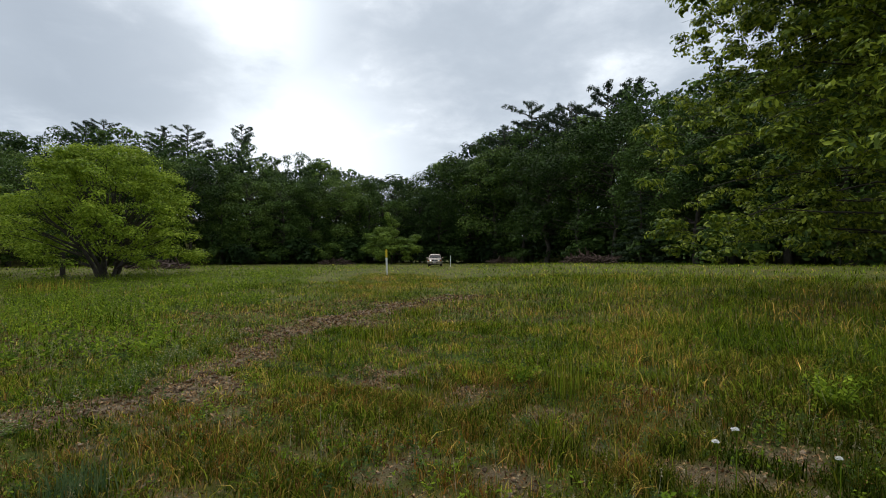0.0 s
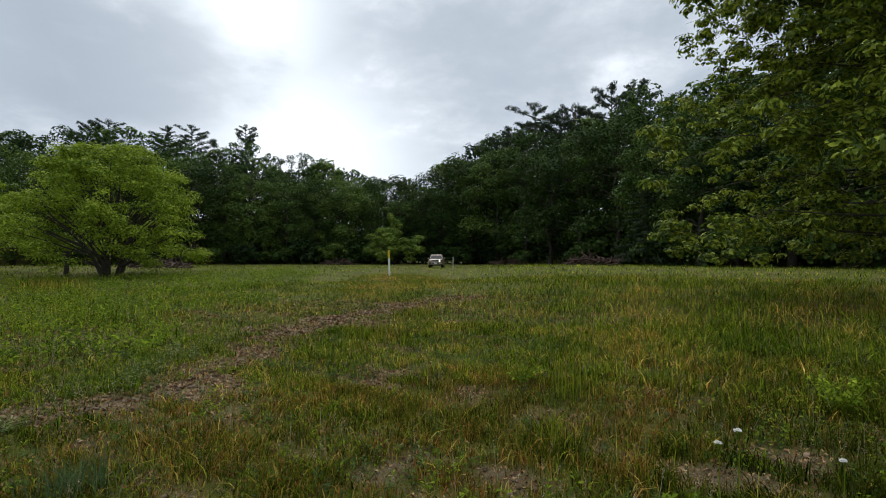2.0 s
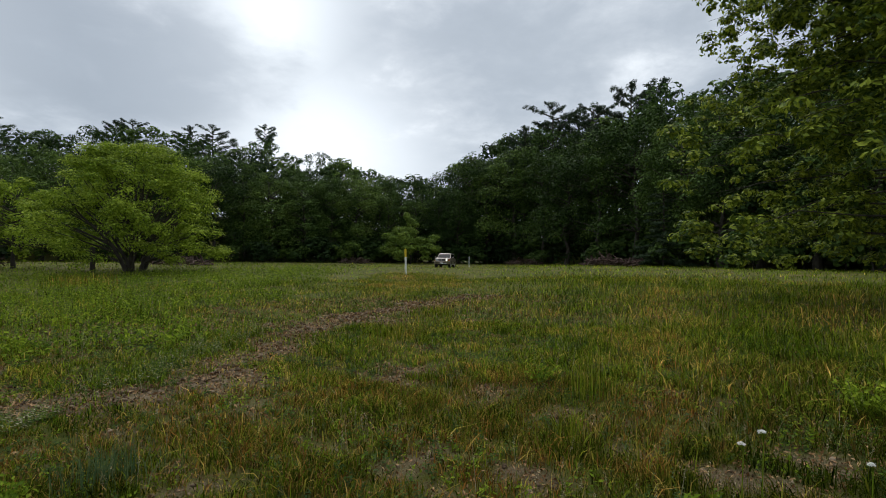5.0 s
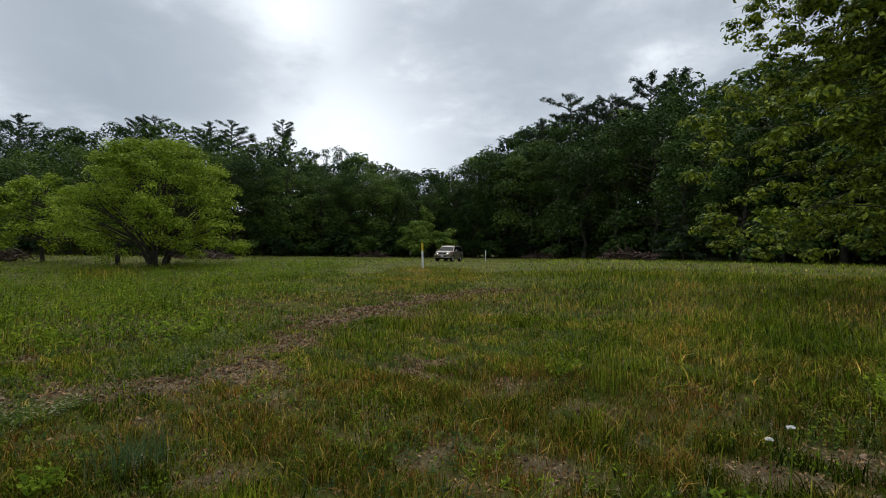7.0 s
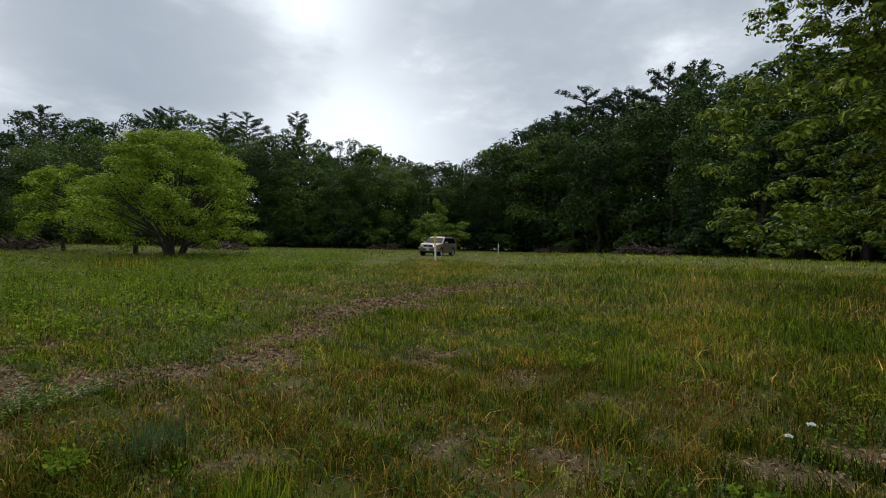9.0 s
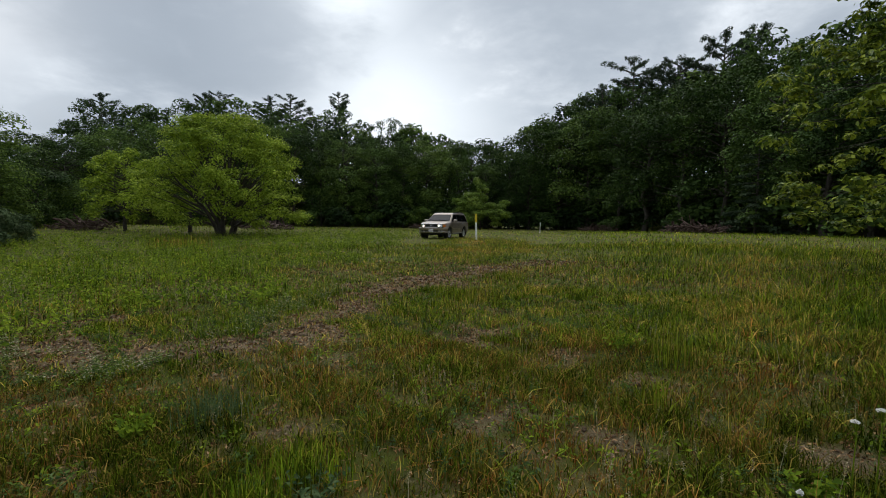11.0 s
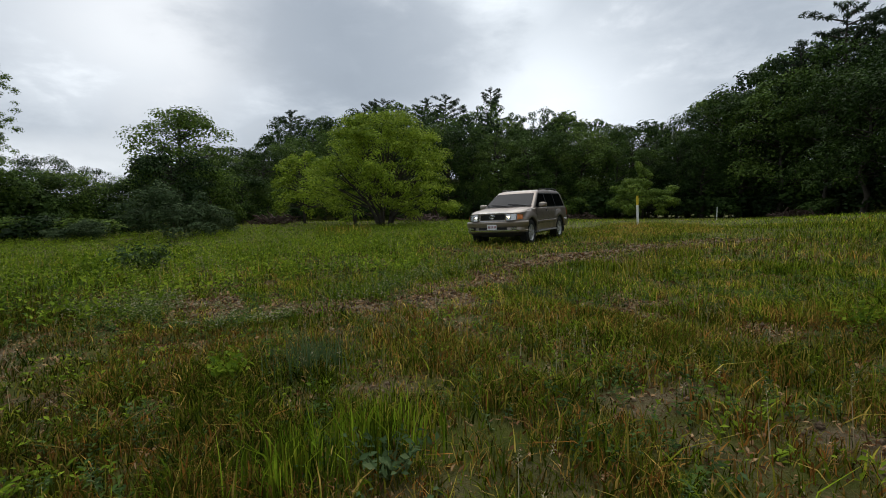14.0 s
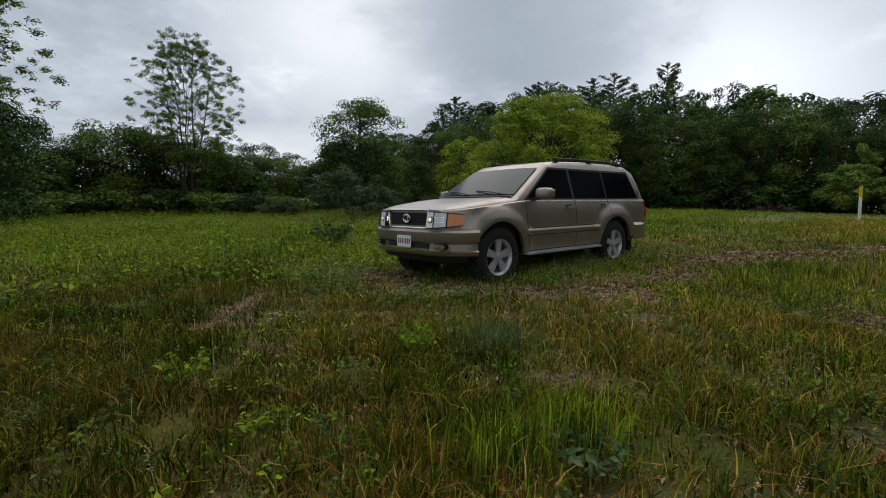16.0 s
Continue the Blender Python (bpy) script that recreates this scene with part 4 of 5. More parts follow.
stalks("rut_weeds", 34000, 6, 17, 0.17, 0.06, 9, DARK_FORB, "low dark weeds along the edges of the ruts", lambda x, y: (bare(x, y) > 0.12) & (bare(x, y) < 0.6) & (wave(x, y, 0.4, 9.3) > 0.1), shy=0.3)
stalks("meadow_seed", 5000, 6, 22, 0.52, 0.035, 14, SEED, "pale seed heads over the lush meadow", lambda x, y: left(x, y) & (wave(x, y, 1.2, 7.7) > 0.1), wide=0.3, start=0.7, rise=1.4)
stalks("brown_panicles", 5000, 1.2, 9, 0.2, 0.03, 10, LITTER_RED, "rust-brown dead stems in the grass", lambda x, y: wave(x, y, 0.5, 0.4) > 0.2, wide=0.25, rise=1.2)


LITTER = material("dead_leaf_litter", [(0.0, (0.05, 0.024, 0.010)), (0.5, (0.19, 0.098, 0.042)), (1.0, (0.42, 0.27, 0.14))], 1.5, 20.0, 0.85, bump=0, island=1.1, coords="World", spec=0.08)
lx, ly = scatter(150000, 1.0, 16, -95, 45, rg, 1.5)
keep = rg.random(len(lx)) < bare(lx, ly) * 1.1 + 0.2
lx, ly = lx[keep], ly[keep]
lr = np.hypot(lx, ly)
lv = leaves(np.stack([lx, ly, land(lx, ly) + rg.uniform(0.004, 0.025, len(lx))], 1), rg.normal(size=(len(lx), 3)) * 0.5 + [0, 0, 0.9], (0.018 + 0.0035 * lr) * rg.uniform(0.5, 1.7, len(lx)), (0.008 + 0.0018 * lr) * rg.uniform(0.4, 1.5, len(lx)), rg)
tagged(new("leaf_litter", mesh_from("leaf_litter", *lv, LITTER)), "brown dead grass and leaf litter on bare earth", "litter", kind="stuff")


CLOD = material("dry_clods", [(0.0, (0.05, 0.033, 0.02)), (0.5, (0.16, 0.115, 0.075)), (1.0, (0.32, 0.245, 0.17))], 6.0, 60.0, 0.95, bump=0.5, island=0.8, coords="World", spec=0.1)
cx, cy = scatter(60000, 3, 17, -60, 40, rg, 1.6)
keep = rg.random(len(cx)) < np.clip(bare(cx, cy) - 0.45, 0, 1) * 0.5
cx, cy = cx[keep], cy[keep]
octa = np.array([(1, 0, 0), (0, 1, 0), (-1, 0, 0), (0, -1, 0), (0, 0, 0.7), (0, 0, -0.7)], float)
cs = (0.008 + 0.0022 * np.hypot(cx, cy)) * rg.uniform(0.5, 1.8, len(cx))
cv = np.stack([cx, cy, land(cx, cy) + 0.3 * cs], 1)[:, None] + octa[None] * cs[:, None, None] * rg.uniform(0.6, 1.3, (len(cx), 6, 1))
cf = np.array([(0, 1, 4), (1, 2, 4), (2, 3, 4), (3, 0, 4), (1, 0, 5), (2, 1, 5), (3, 2, 5), (0, 3, 5)])
tagged(new("earth_clods", mesh_from("earth_clods", cv.reshape(-1, 3), (np.arange(len(cx))[:, None, None] * 6 + cf[None]).reshape(-1, 3), CLOD)), "crumbled dry clods of earth in the ruts", "earth", kind="stuff")


# single plants near the track
def plant(name, x, y, h, r, leaf, n, mat, seed, label, up=0.5):
    rng = np.random.default_rng(seed)
    top = new(name)
    segs, P, N = [], [], []
    for i in range(max(4, n // 14)):
        a = i * 2.4
        tip = Vector((math.cos(a) * r * rng.uniform(0.3, 1), math.sin(a) * r * rng.uniform(0.3, 1), h * rng.uniform(0.6, 1)))
        segs.append(((0, 0, -0.02), tip, 0.006, 0.002))
        for s in np.linspace(0.3, 1, 14):
            q = tip * s
            P.append((q.x + rng.normal(0, r * 0.12), q.y + rng.normal(0, r * 0.12), max(0.02, q.z + rng.normal(0, h * 0.06))))
            N.append((rng.normal(0, 0.6) + q.x / r * 0.4, rng.normal(0, 0.6) + q.y / r * 0.4, up + 0.4))
    tagged(part("stem", mesh_from("stem", *tubes(segs, 5), mat, True), top), kind="stuff")
    P, N = np.array(P), np.array(N)
    L = leaf * rng.uniform(0.7, 1.3, len(P))
    tagged(part("foliage", mesh_from("foliage", *leaves(P, N, L, L * 0.5, rng), mat), top), kind="stuff")
    return tagged(put(top, x, y, 0, 1, 0.0), label, "plant", "meadow plants")


plant("leafy_weed", -2.8, 2.8, 0.22, 0.16, 0.045, 260, FORB, 1, "dark green leafy weed in the grass")
plant("leafy_weed", 1.4, 2.75, 0.12, 0.17, 0.075, 60, FORB, 2, "broad-leaved green weed in the grass")
plant("leafy_weed", -11.2, 6.95, 0.75, 0.75, 0.13, 420, LEAF_OAK, 3, "dark leafy bush in the tall grass")
plant("leafy_weed", -12.6, 6.6, 0.55, 0.6, 0.12, 300, FORB, 4, "dark leafy bush in the tall grass")
plant("leafy_weed", -14.5, 5.2, 0.5, 0.7, 0.12, 300, FORB, 5, "tall green weeds in the grass")
plant("leafy_weed", -5.2, 8.4, 0.2, 0.3, 0.1, 80, FORB, 6, "low green weed beside the track")
plant("leafy_weed", -3.4, 1.5, 0.14, 0.2, 0.06, 120, FORB, 7, "broad-leaved green weed in the grass")
plant("leafy_weed", -1.2, 2.3, 0.16, 0.2, 0.04, 160, GREY_FORB, 8, "grey-green weed in the grass")
plant("leafy_weed", 0.9, 5.6, 0.24, 0.22, 0.05, 160, FORB, 9, "bluish green weed in the grass")
plant("leafy_weed", 3.6, 4.4, 0.4, 0.3, 0.055, 220, FORB, 10, "leafy weed in the tall grass")


def tuft(x, y, h, n, w, mat, seed, label, lean=0.35, spread=0.1):
    rng = np.random.default_rng(seed)
    P = np.stack([x + rng.normal(0, spread, n), y + rng.normal(0, spread, n), np.zeros(n)], 1)
    P[:, 2] = land(P[:, 0], P[:, 1]) - 0.01
    ob = new("grass_tuft", mesh_from("grass_tuft", *blades(P, h * rng.uniform(0.5, 1.1, n), np.full(n, w), rng, lean), mat))
    return tagged(ob, label, "grass tuft", kind="stuff")


tuft(-2.45, 3.2, 0.3, 260, 0.006, GREY_FORB, 1, "blue-green tuft of fine grass", 0.3, 0.14)
tuft(-1.35, 2.5, 0.3, 300, 0.007, GRASS_LUSH, 2, "bright green tuft of grass")
tuft(-1.5, 2.1, 0.3, 260, 0.007, GRASS_LUSH, 3, "bright green tuft of grass")
tuft(1.35, 5.0, 0.62, 90, 0.006, GRASS_RED, 4, "dry straw-coloured tuft of tall grass", 0.15, 0.1)
tuft(0.9, 3.9, 0.45, 110, 0.006, GRASS_RED, 5, "dry straw-coloured tuft of tall grass", 0.5, 0.1)
tuft(-1.25, 8.7, 0.42, 420, 0.008, GRASS_RED, 6, "orange-brown tuft of dry grass", 0.3, 0.35)
tuft(-0.6, 11.5, 0.32, 300, 0.01, GRASS_RED, 7, "orange-brown tuft of dry grass", 0.3, 0.3)
tuft(-17.5, 21.0, 0.75, 400, 0.02, GRASS_RED, 8, "stand of pale dry grass", 0.2, 0.7)

PETAL = material("white_petals", [(0.0, (0.6, 0.6, 0.55)), (0.5, (0.75, 0.75, 0.7)), (1.0, (0.82, 0.82, 0.78))], 20.0, 200.0, 0.6, bump=0.2, through=0.2)


def umbel(x, y, h, r, seed):
    """A flat white flower head of many florets on a stem."""
    rng = np.random.default_rng(seed)
    top = new("white_flower")
    segs = [((0, 0, -0.02), (0.01, 0, h * 0.85), 0.004, 0.003)]
    P = []
    for i in range(60):
        a, q = i * 2.4, math.sqrt((i + 0.5) / 60)
        P.append((math.cos(a) * q * r, math.sin(a) * q * r, h - 0.012 * q * q + rng.normal(0, 0.002)))
        if i % 4 == 0:
            segs.append(((0.01, 0, h * 0.85), P[-1], 0.0015, 0.001))
    part("stem", mesh_from("stem", *tubes(segs, 5), FORB, True), top)
    N = np.tile([0, 0, 1.0], (60, 1)) + rng.normal(0, 0.25, (60, 3))
    part("flower_head", mesh_from("flower_head", *leaves(np.array(P), N, 0.012, 0.012, rng, 0.1), PETAL), top, "flat white flower head")
    return tagged(put(top, x, y, 0, 1, 0.0), "white flat-topped wildflower in the grass", "wildflower", "white wildflowers")


for k, (x, y, h, r) in enumerate(((1.74, 2.85, 0.50, 0.020), (1.63, 2.86, 0.42, 0.019), (2.30, 2.78, 0.36, 0.018), (1.2, 2.5, 0.2, 0.013))):
    umbel(x, y, h, r, k)


# ---------------------------------------------------------------- marker posts and piles
WHITE = material("white_paint", [(0.0, (0.5, 0.5, 0.46)), (0.5, (0.72, 0.72, 0.69)), (1.0, (0.8, 0.8, 0.78))], 5.0, 60.0, 0.5, bump=0.1)
YELLOW = material("yellow_paint", [(0.0, (0.5, 0.36, 0.02)), (0.5, (0.62, 0.46, 0.03)), (1.0, (0.7, 0.54, 0.06))], 5.0, 60.0, 0.5, bump=0.1)


def cyl(r0, r1, z0, z1, sides=16, ring=0.0):
    bm = bmesh.new()
    bmesh.ops.create_cone(bm, cap_ends=True, segments=sides, radius1=r0, radius2=r1, depth=z1 - z0, matrix=Matrix.Translation((0, 0, (z0 + z1) / 2)))
    if ring:
        bmesh.ops.bevel(bm, geom=[e for e in bm.edges if abs(e.verts[0].co.z - e.verts[1].co.z) < 1e-5], offset=ring, segments=2, affect="EDGES")
    return bm


def marker(x, y, h, r, yellow, label, lean):
    top = new("marker_post")
    part("pole", cyl(r, r, -0.3, h - yellow, 16, 0.004), top, "", WHITE, True)
    if yellow:
        part("cap", cyl(r * 1.12, r * 1.05, h - yellow, h, 16, 0.02), top, "yellow cap", YELLOW, True)
    top.location, top.rotation_euler = (x, y, float(land(x, y))), (0, radians(lean), 0)
    return tagged(top, label, "marker post")


marker(-3.5, 29.8, 1.62, 0.062, 0.52, "white marker post with a yellow top", -2)
marker(*polar(0.9, 63), 1.45, 0.045, 0.0, "thin white marker post", 0)
bm = cyl(0.15, 0.13, -0.3, 1.6, 10, 0.02)
for v in bm.verts:
    v.co.x += 0.02 * math.sin(v.co.z * 3)
wp = new("wooden_post")
part("pole", bm, wp, "", BARK, True)
tagged(put(wp, *polar(-38.6, 36.5), 0, 1, 0), "dark weathered wooden post in the grass", "post")


def stick(seed):
    """A crooked branch one metre long, along x."""
    rng = np.random.default_rng(seed)
    pts = [Vector((-0.5 + k / 4, rng.uniform(-0.05, 0.05), rng.uniform(-0.05, 0.05))) for k in range(5)]
    rad = [0.045, 0.042, 0.036, 0.028, 0.015]
    segs = [(pts[k], pts[k + 1], rad[k], rad[k + 1]) for k in range(4)]
    segs.append((pts[2], pts[2] + Vector((0.2, rng.uniform(-0.15, 0.15), 0.12)), 0.016, 0.006))
    return mesh_from("branch", *tubes(segs, 6), TWIG, True)


STICKS = [stick(i) for i in range(6)]


def brush_pile(x, y, L, W, H, n, seed, label, thick=1.0):
    rng = np.random.default_rng(seed)
    top = new("brush_pile")
    for i in range(n):
        f = rng.random()
        cx, cy = rng.uniform(-1, 1) * L / 2 * 0.8, rng.uniform(-1, 1) * W / 2 * 0.8
        z = max(0.06, H * (1 - (2 * abs(cx) / L) ** 2) * f)
        ln, r = rng.uniform(0.8, 2.3), thick * rng.choice([0.5, 0.7, 1.0, 1.9])
        m = pose(cx, cy, z, rng.uniform(0, 360), rng.normal(0, 26), rng.uniform(0, 360)) @ Matrix.Diagonal((ln, r, r, 1))
        part("branch", STICKS[i % 6], top, "", m=m)
    return tagged(put(top, x, y, 0, 1, 0.0), label, "brush pile", "brush piles")


brush_pile(*polar(17.0, 50), 6.2, 2.4, 0.85, 130, 1, "heap of cut reddish-brown branches and logs", 1.1)
brush_pile(*polar(-12.8, 84), 6.5, 3, 1.0, 90, 2, "low heap of dead branches before the wood")
brush_pile(*polar(7.6, 80), 7.5, 3, 0.9, 80, 3, "low heap of dead branches before the wood")
brush_pile(*polar(-31.0, 52), 6.0, 3, 0.8, 90, 4, "low heap of dead branches before the wood")
brush_pile(*polar(-47.5, 47), 5.0, 3, 0.8, 80, 5, "low heap of dead branches before the wood")


# ---------------------------------------------------------------- the car: forward is x, its left is y
def car_paint():
    m = bpy.data.materials.new("champagne_paint")
    m.use_nodes = True
    t = m.node_tree
    b = t.nodes["Principled BSDF"]
    vec = t.nodes.new("ShaderNodeTexCoord").outputs["Object"]
    dust = node(t, "ShaderNodeTexNoise", Scale=2.2, Detail=7.0, Roughness=0.65)
    flake = node(t, "ShaderNodeTexNoise", Scale=420.0, Detail=2.0)
    t.links.new(vec, dust.inputs["Vector"])
    t.links.new(vec, flake.inputs["Vector"])
    c = mix_col(t, flake.outputs[0], (0.275, 0.23, 0.196), (0.375, 0.318, 0.274))
    grime = math_node(t, "MULTIPLY", math_node(t, "SUBTRACT", dust.outputs[0], 0.42), 0.9, True)
    t.links.new(mix_col(t, grime, c, (0.15, 0.125, 0.095)), b.inputs["Base Color"])
    t.links.new(math_node(t, "ADD", math_node(t, "MULTIPLY", grime, 0.5), 0.36), b.inputs["Roughness"])
    b.inputs["Metallic"].default_value, b.inputs["Coat Weight"].default_value, b.inputs["Coat Roughness"].default_value = 0.8, 0.4, 0.12
    return m


PAINT = car_paint()
GLASS = plain("tinted_glass", (0.003, 0.0035, 0.004), 0.05)
GLASS.node_tree.nodes["Principled BSDF"].inputs["Specular IOR Level"].default_value = 0.1
GLASS.node_tree.nodes["Principled BSDF"].inputs["IOR"].default_value = 1.12
SHIELD = plain("windscreen_glass", (0.02, 0.022, 0.024), 0.08)
SHIELD.node_tree.nodes["Principled BSDF"].inputs["Specular IOR Level"].default_value = 0.24
SHIELD.node_tree.nodes["Principled BSDF"].inputs["IOR"].default_value = 1.3
BLACK = material("black_plastic", [(0.0, (0.008, 0.008, 0.008)), (0.5, (0.014, 0.014, 0.014)), (1.0, (0.022, 0.022, 0.021))], 6.0, 120.0, 0.6, bump=0.15)
RUBBER = material("tyre_rubber", [(0.0, (0.006, 0.006, 0.006)), (0.5, (0.012, 0.012, 0.011)), (1.0, (0.03, 0.026, 0.02))], 5.0, 60.0, 0.85, bump=0.3)
CHROME = plain("chrome", (0.72, 0.72, 0.72), 0.12, 1.0)
ALLOY = material("alloy", [(0.0, (0.30, 0.30, 0.31)), (0.5, (0.40, 0.40, 0.41)), (1.0, (0.50, 0.50, 0.51))], 4.0, 70.0, 0.32, 0.35, bump=0.05)
AMBER = plain("amber_lens", (0.62, 0.17, 0.02), 0.12, 0.0, 0.8)
RED = plain("red_lens", (0.28, 0.012, 0.01), 0.15, 0.0, 0.8)
CLEAR = plain("lamp_reflector", (0.42, 0.42, 0.41), 0.22, 0.85, 0.6)
LIT = plain("lit_bulb", (1.0, 0.8, 0.55), 0.3, 0.0, 0.0, 130.0)
PLATE = plain("plate_white", (0.75, 0.76, 0.78), 0.4)
PLATE_INK = plain("plate_ink", (0.25, 0.06, 0.07), 0.5)
SHADOWGAP = plain("gap_and_shade", (0.012, 0.011, 0.01), 0.8)

HUB_F, HUB_R, HUB_Z, ARCH = 1.425, -1.425, 0.395, 0.475


def half_width(x):
    w = 0.925
    if x > 1.55:
        w -= 0.235 * ((x - 1.55) / 0.70) ** 2.6
    if x < -2.1:
        w -= 0.07 * ((-2.1 - x) / 0.5) ** 2
    return w


def belt(x):
    return 1.145 if x < 0.8 else 1.145 - 0.13 * min(1, (x - 0.8) / 1.45) ** 1.15


def roof(x):
    """Height of the body's top on its centre line."""
    xs = [-2.62, -2.56, -2.46, -2.32, -2.1, -1.6, -0.8, -0.1, 0.2, 0.32, 1.02, 1.1, 1.5, 1.9, 2.08, 2.17, 2.235]
    zs = [1.10, 1.22, 1.50, 1.72, 1.815, 1.845, 1.85, 1.825, 1.775, 1.705, 1.215, 1.19, 1.155, 1.10, 1.065, 1.03, 0.96]
    return float(np.interp(x, xs, zs))


def side(x, z):
    """The half width of the body at a place along it and a height."""
    w, b = half_width(x), belt(x)
    if z <= b:
        s = np.interp(z, [0.3, 0.45, 0.62, 0.72, 0.9, 1.05, 1.2], [0.95, 0.975, 0.995, 1.0, 0.995, 0.975, 0.93])
        flare = 0.0
        for h in (HUB_F, HUB_R):
            d = math.hypot(x - h, (z - HUB_Z) * 1.05)
            flare = max(flare, 0.05 * max(0.0, 1 - abs(d - ARCH - 0.06) / 0.17) ** 0.6)
        return w * float(s) + flare * min(1, w / 0.9)
    y0 = w * float(np.interp(b, [0.3, 0.45, 0.62, 0.72, 0.9, 1.05, 1.2], [0.95, 0.975, 0.995, 1.0, 0.995, 0.975, 0.93]))
    return y0 - 0.015 - 0.27 * (z - b)


def sill(x):
    for h in (HUB_F, HUB_R):
        if abs(x - h) < ARCH:
            return HUB_Z + math.sqrt(ARCH ** 2 - (x - h) ** 2)
    if x > HUB_F:
        return 0.52
    if x < HUB_R:
        return 0.50
    return 0.44


def body_mesh():
    xs = np.unique(np.concatenate([np.arange(-2.60, 2.24, 0.04), [2.16, 2.2, 2.235]] + [[h - ARCH + 0.001, h + ARCH - 0.001, h - ARCH - 0.001, h + ARCH + 0.001, h - ARCH + 0.012, h + ARCH - 0.012] for h in (HUB_F, HUB_R)]))
    rings = []
    for x in xs:
        lo, b, t = max(sill(x), HUB_Z + 0.03) if abs(sill(x) - 0.44) > 0.2 else sill(x), belt(x), roof(x)
        pts = [(side(x, lo) - 0.05, lo - 0.0)]
        for z in np.linspace(lo, b - 0.012, 9):
            pts.append((side(x, z), z))
        e = max(b + 0.006, t - 0.075)
        for z in np.linspace(b, e, 5):
            pts.append((side(x, z + 0.001), z))
        ye = pts[-1][0]
        t = max(t, e + 0.004)
        for f, g in ((0.972, 0.45), (0.93, 0.75), (0.85, 0.9), (0.62, 0.97), (0.32, 1.0), (0.0, 1.0)):
            crease = 0.012 if (x > 1.1 and f == 0.62) else 0.0
            pts.append((ye * f, e + (t - e) * g + crease))
        rings.append([(x, y, z) for y, z in pts])
    bm = bmesh.new()
    V = [[bm.verts.new(p) for p in r] for r in rings]
    U = [[v if abs(v.co.y) < 1e-6 else bm.verts.new((v.co.x, -v.co.y, v.co.z)) for v in r] for r in V]
    for a, b in zip(range(len(V) - 1), range(1, len(V))):
        for j in range(len(V[0]) - 1):
            bm.faces.new((V[a][j], V[b][j], V[b][j + 1], V[a][j + 1]))
            bm.faces.new((U[a][j], U[a][j + 1], U[b][j + 1], U[b][j]))
    for r, u in ((V[0], U[0]), (V[-1], U[-1])):
        for j in range(len(r) - 1):
            f = [r[j], r[j + 1], u[j + 1], u[j]]
            f = list(dict.fromkeys(f))
            if len(f) > 2:
                bm.faces.new(f)
    bmesh.ops.recalc_face_normals(bm, faces=bm.faces)
    return bm


def patch(fn, nu, nv, thick=0.008):
    """A curved plate over a surface fn(u, v) -> (x, y, z), with thickness."""
    bm = bmesh.new()
    P = [[Vector(fn(i / nu, j / nv)) for j in range(nv + 1)] for i in range(nu + 1)]
    top, low = [], []
    for i in range(nu + 1):
        a, b = [], []
        for j in range(nv + 1):
            du = P[min(i + 1, nu)][j] - P[max(i - 1, 0)][j]
            dv = P[i][min(j + 1, nv)] - P[i][max(j - 1, 0)]
            n = du.cross(dv).normalized()
            a.append(bm.verts.new(P[i][j] + n * thick))
            b.append(bm.verts.new(P[i][j] - n * thick))
        top.append(a)
        low.append(b)
    for i in range(nu):
        for j in range(nv):
            bm.faces.new((top[i][j], top[i + 1][j], top[i + 1][j + 1], top[i][j + 1]))
            bm.faces.new((low[i][j], low[i][j + 1], low[i + 1][j + 1], low[i + 1][j]))
    rim = [(i, 0) for i in range(nu)] + [(nu, j) for j in range(nv)] + [(i, nv) for i in range(nu, 0, -1)] + [(0, j) for j in range(nv, 0, -1)]
    for a, b in zip(rim, rim[1:] + rim[:1]):
        bm.faces.new((top[a[0]][a[1]], low[a[0]][a[1]], low[b[0]][b[1]], top[b[0]][b[1]]))
    bmesh.ops.recalc_face_normals(bm, faces=bm.faces)
    return bm


def box(x0, x1, y0, y1, z0, z1, r=0.01, seg=2):
    bm = bmesh.new()
    bmesh.ops.create_cube(bm, size=1)
    for v in bm.verts:
        v.co = ((x0 + x1) / 2 + v.co.x * (x1 - x0), (y0 + y1) / 2 + v.co.y * (y1 - y0), (z0 + z1) / 2 + v.co.z * (z1 - z0))
    if r:
        bmesh.ops.bevel(bm, geom=bm.edges[:], offset=r, segments=seg, affect="EDGES")
    return bm


def sweep(path, section):
    """A section of (out, z) carried along a plan curve of (x, y)."""
    bm = bmesh.new()
    rings = []
    for i, (x, y) in enumerate(path):
        ax, ay = path[max(i - 1, 0)]
        bx, by = path[min(i + 1, len(path) - 1)]
        d = Vector((bx - ax, by - ay)).normalized()
        n = Vector((-d.y, d.x))
        rings.append([bm.verts.new((x + n.x * o, y + n.y * o, z)) for o, z in section])
    m = len(section)
    for a, b in zip(rings, rings[1:]):
        for j in range(m):
            bm.faces.new((a[j], a[(j + 1) % m], b[(j + 1) % m], b[j]))
    bm.faces.new(rings[0])
    bm.faces.new(rings[-1])
    bmesh.ops.recalc_face_normals(bm, faces=bm.faces)
    return bm


def tube_along(pts, r, sides=8):
    segs = [(a, b, r, r) for a, b in zip(pts, pts[1:])]
    v, f = tubes(segs, sides)
    bm = bmesh.new()
    vs = [bm.verts.new(p) for p in v]
    for q in f:
        bm.faces.new([vs[i] for i in q])
    for p in pts:
        bmesh.ops.create_uvsphere(bm, u_segments=sides, v_segments=5, radius=r, matrix=Matrix.Translation(p))
    return bm


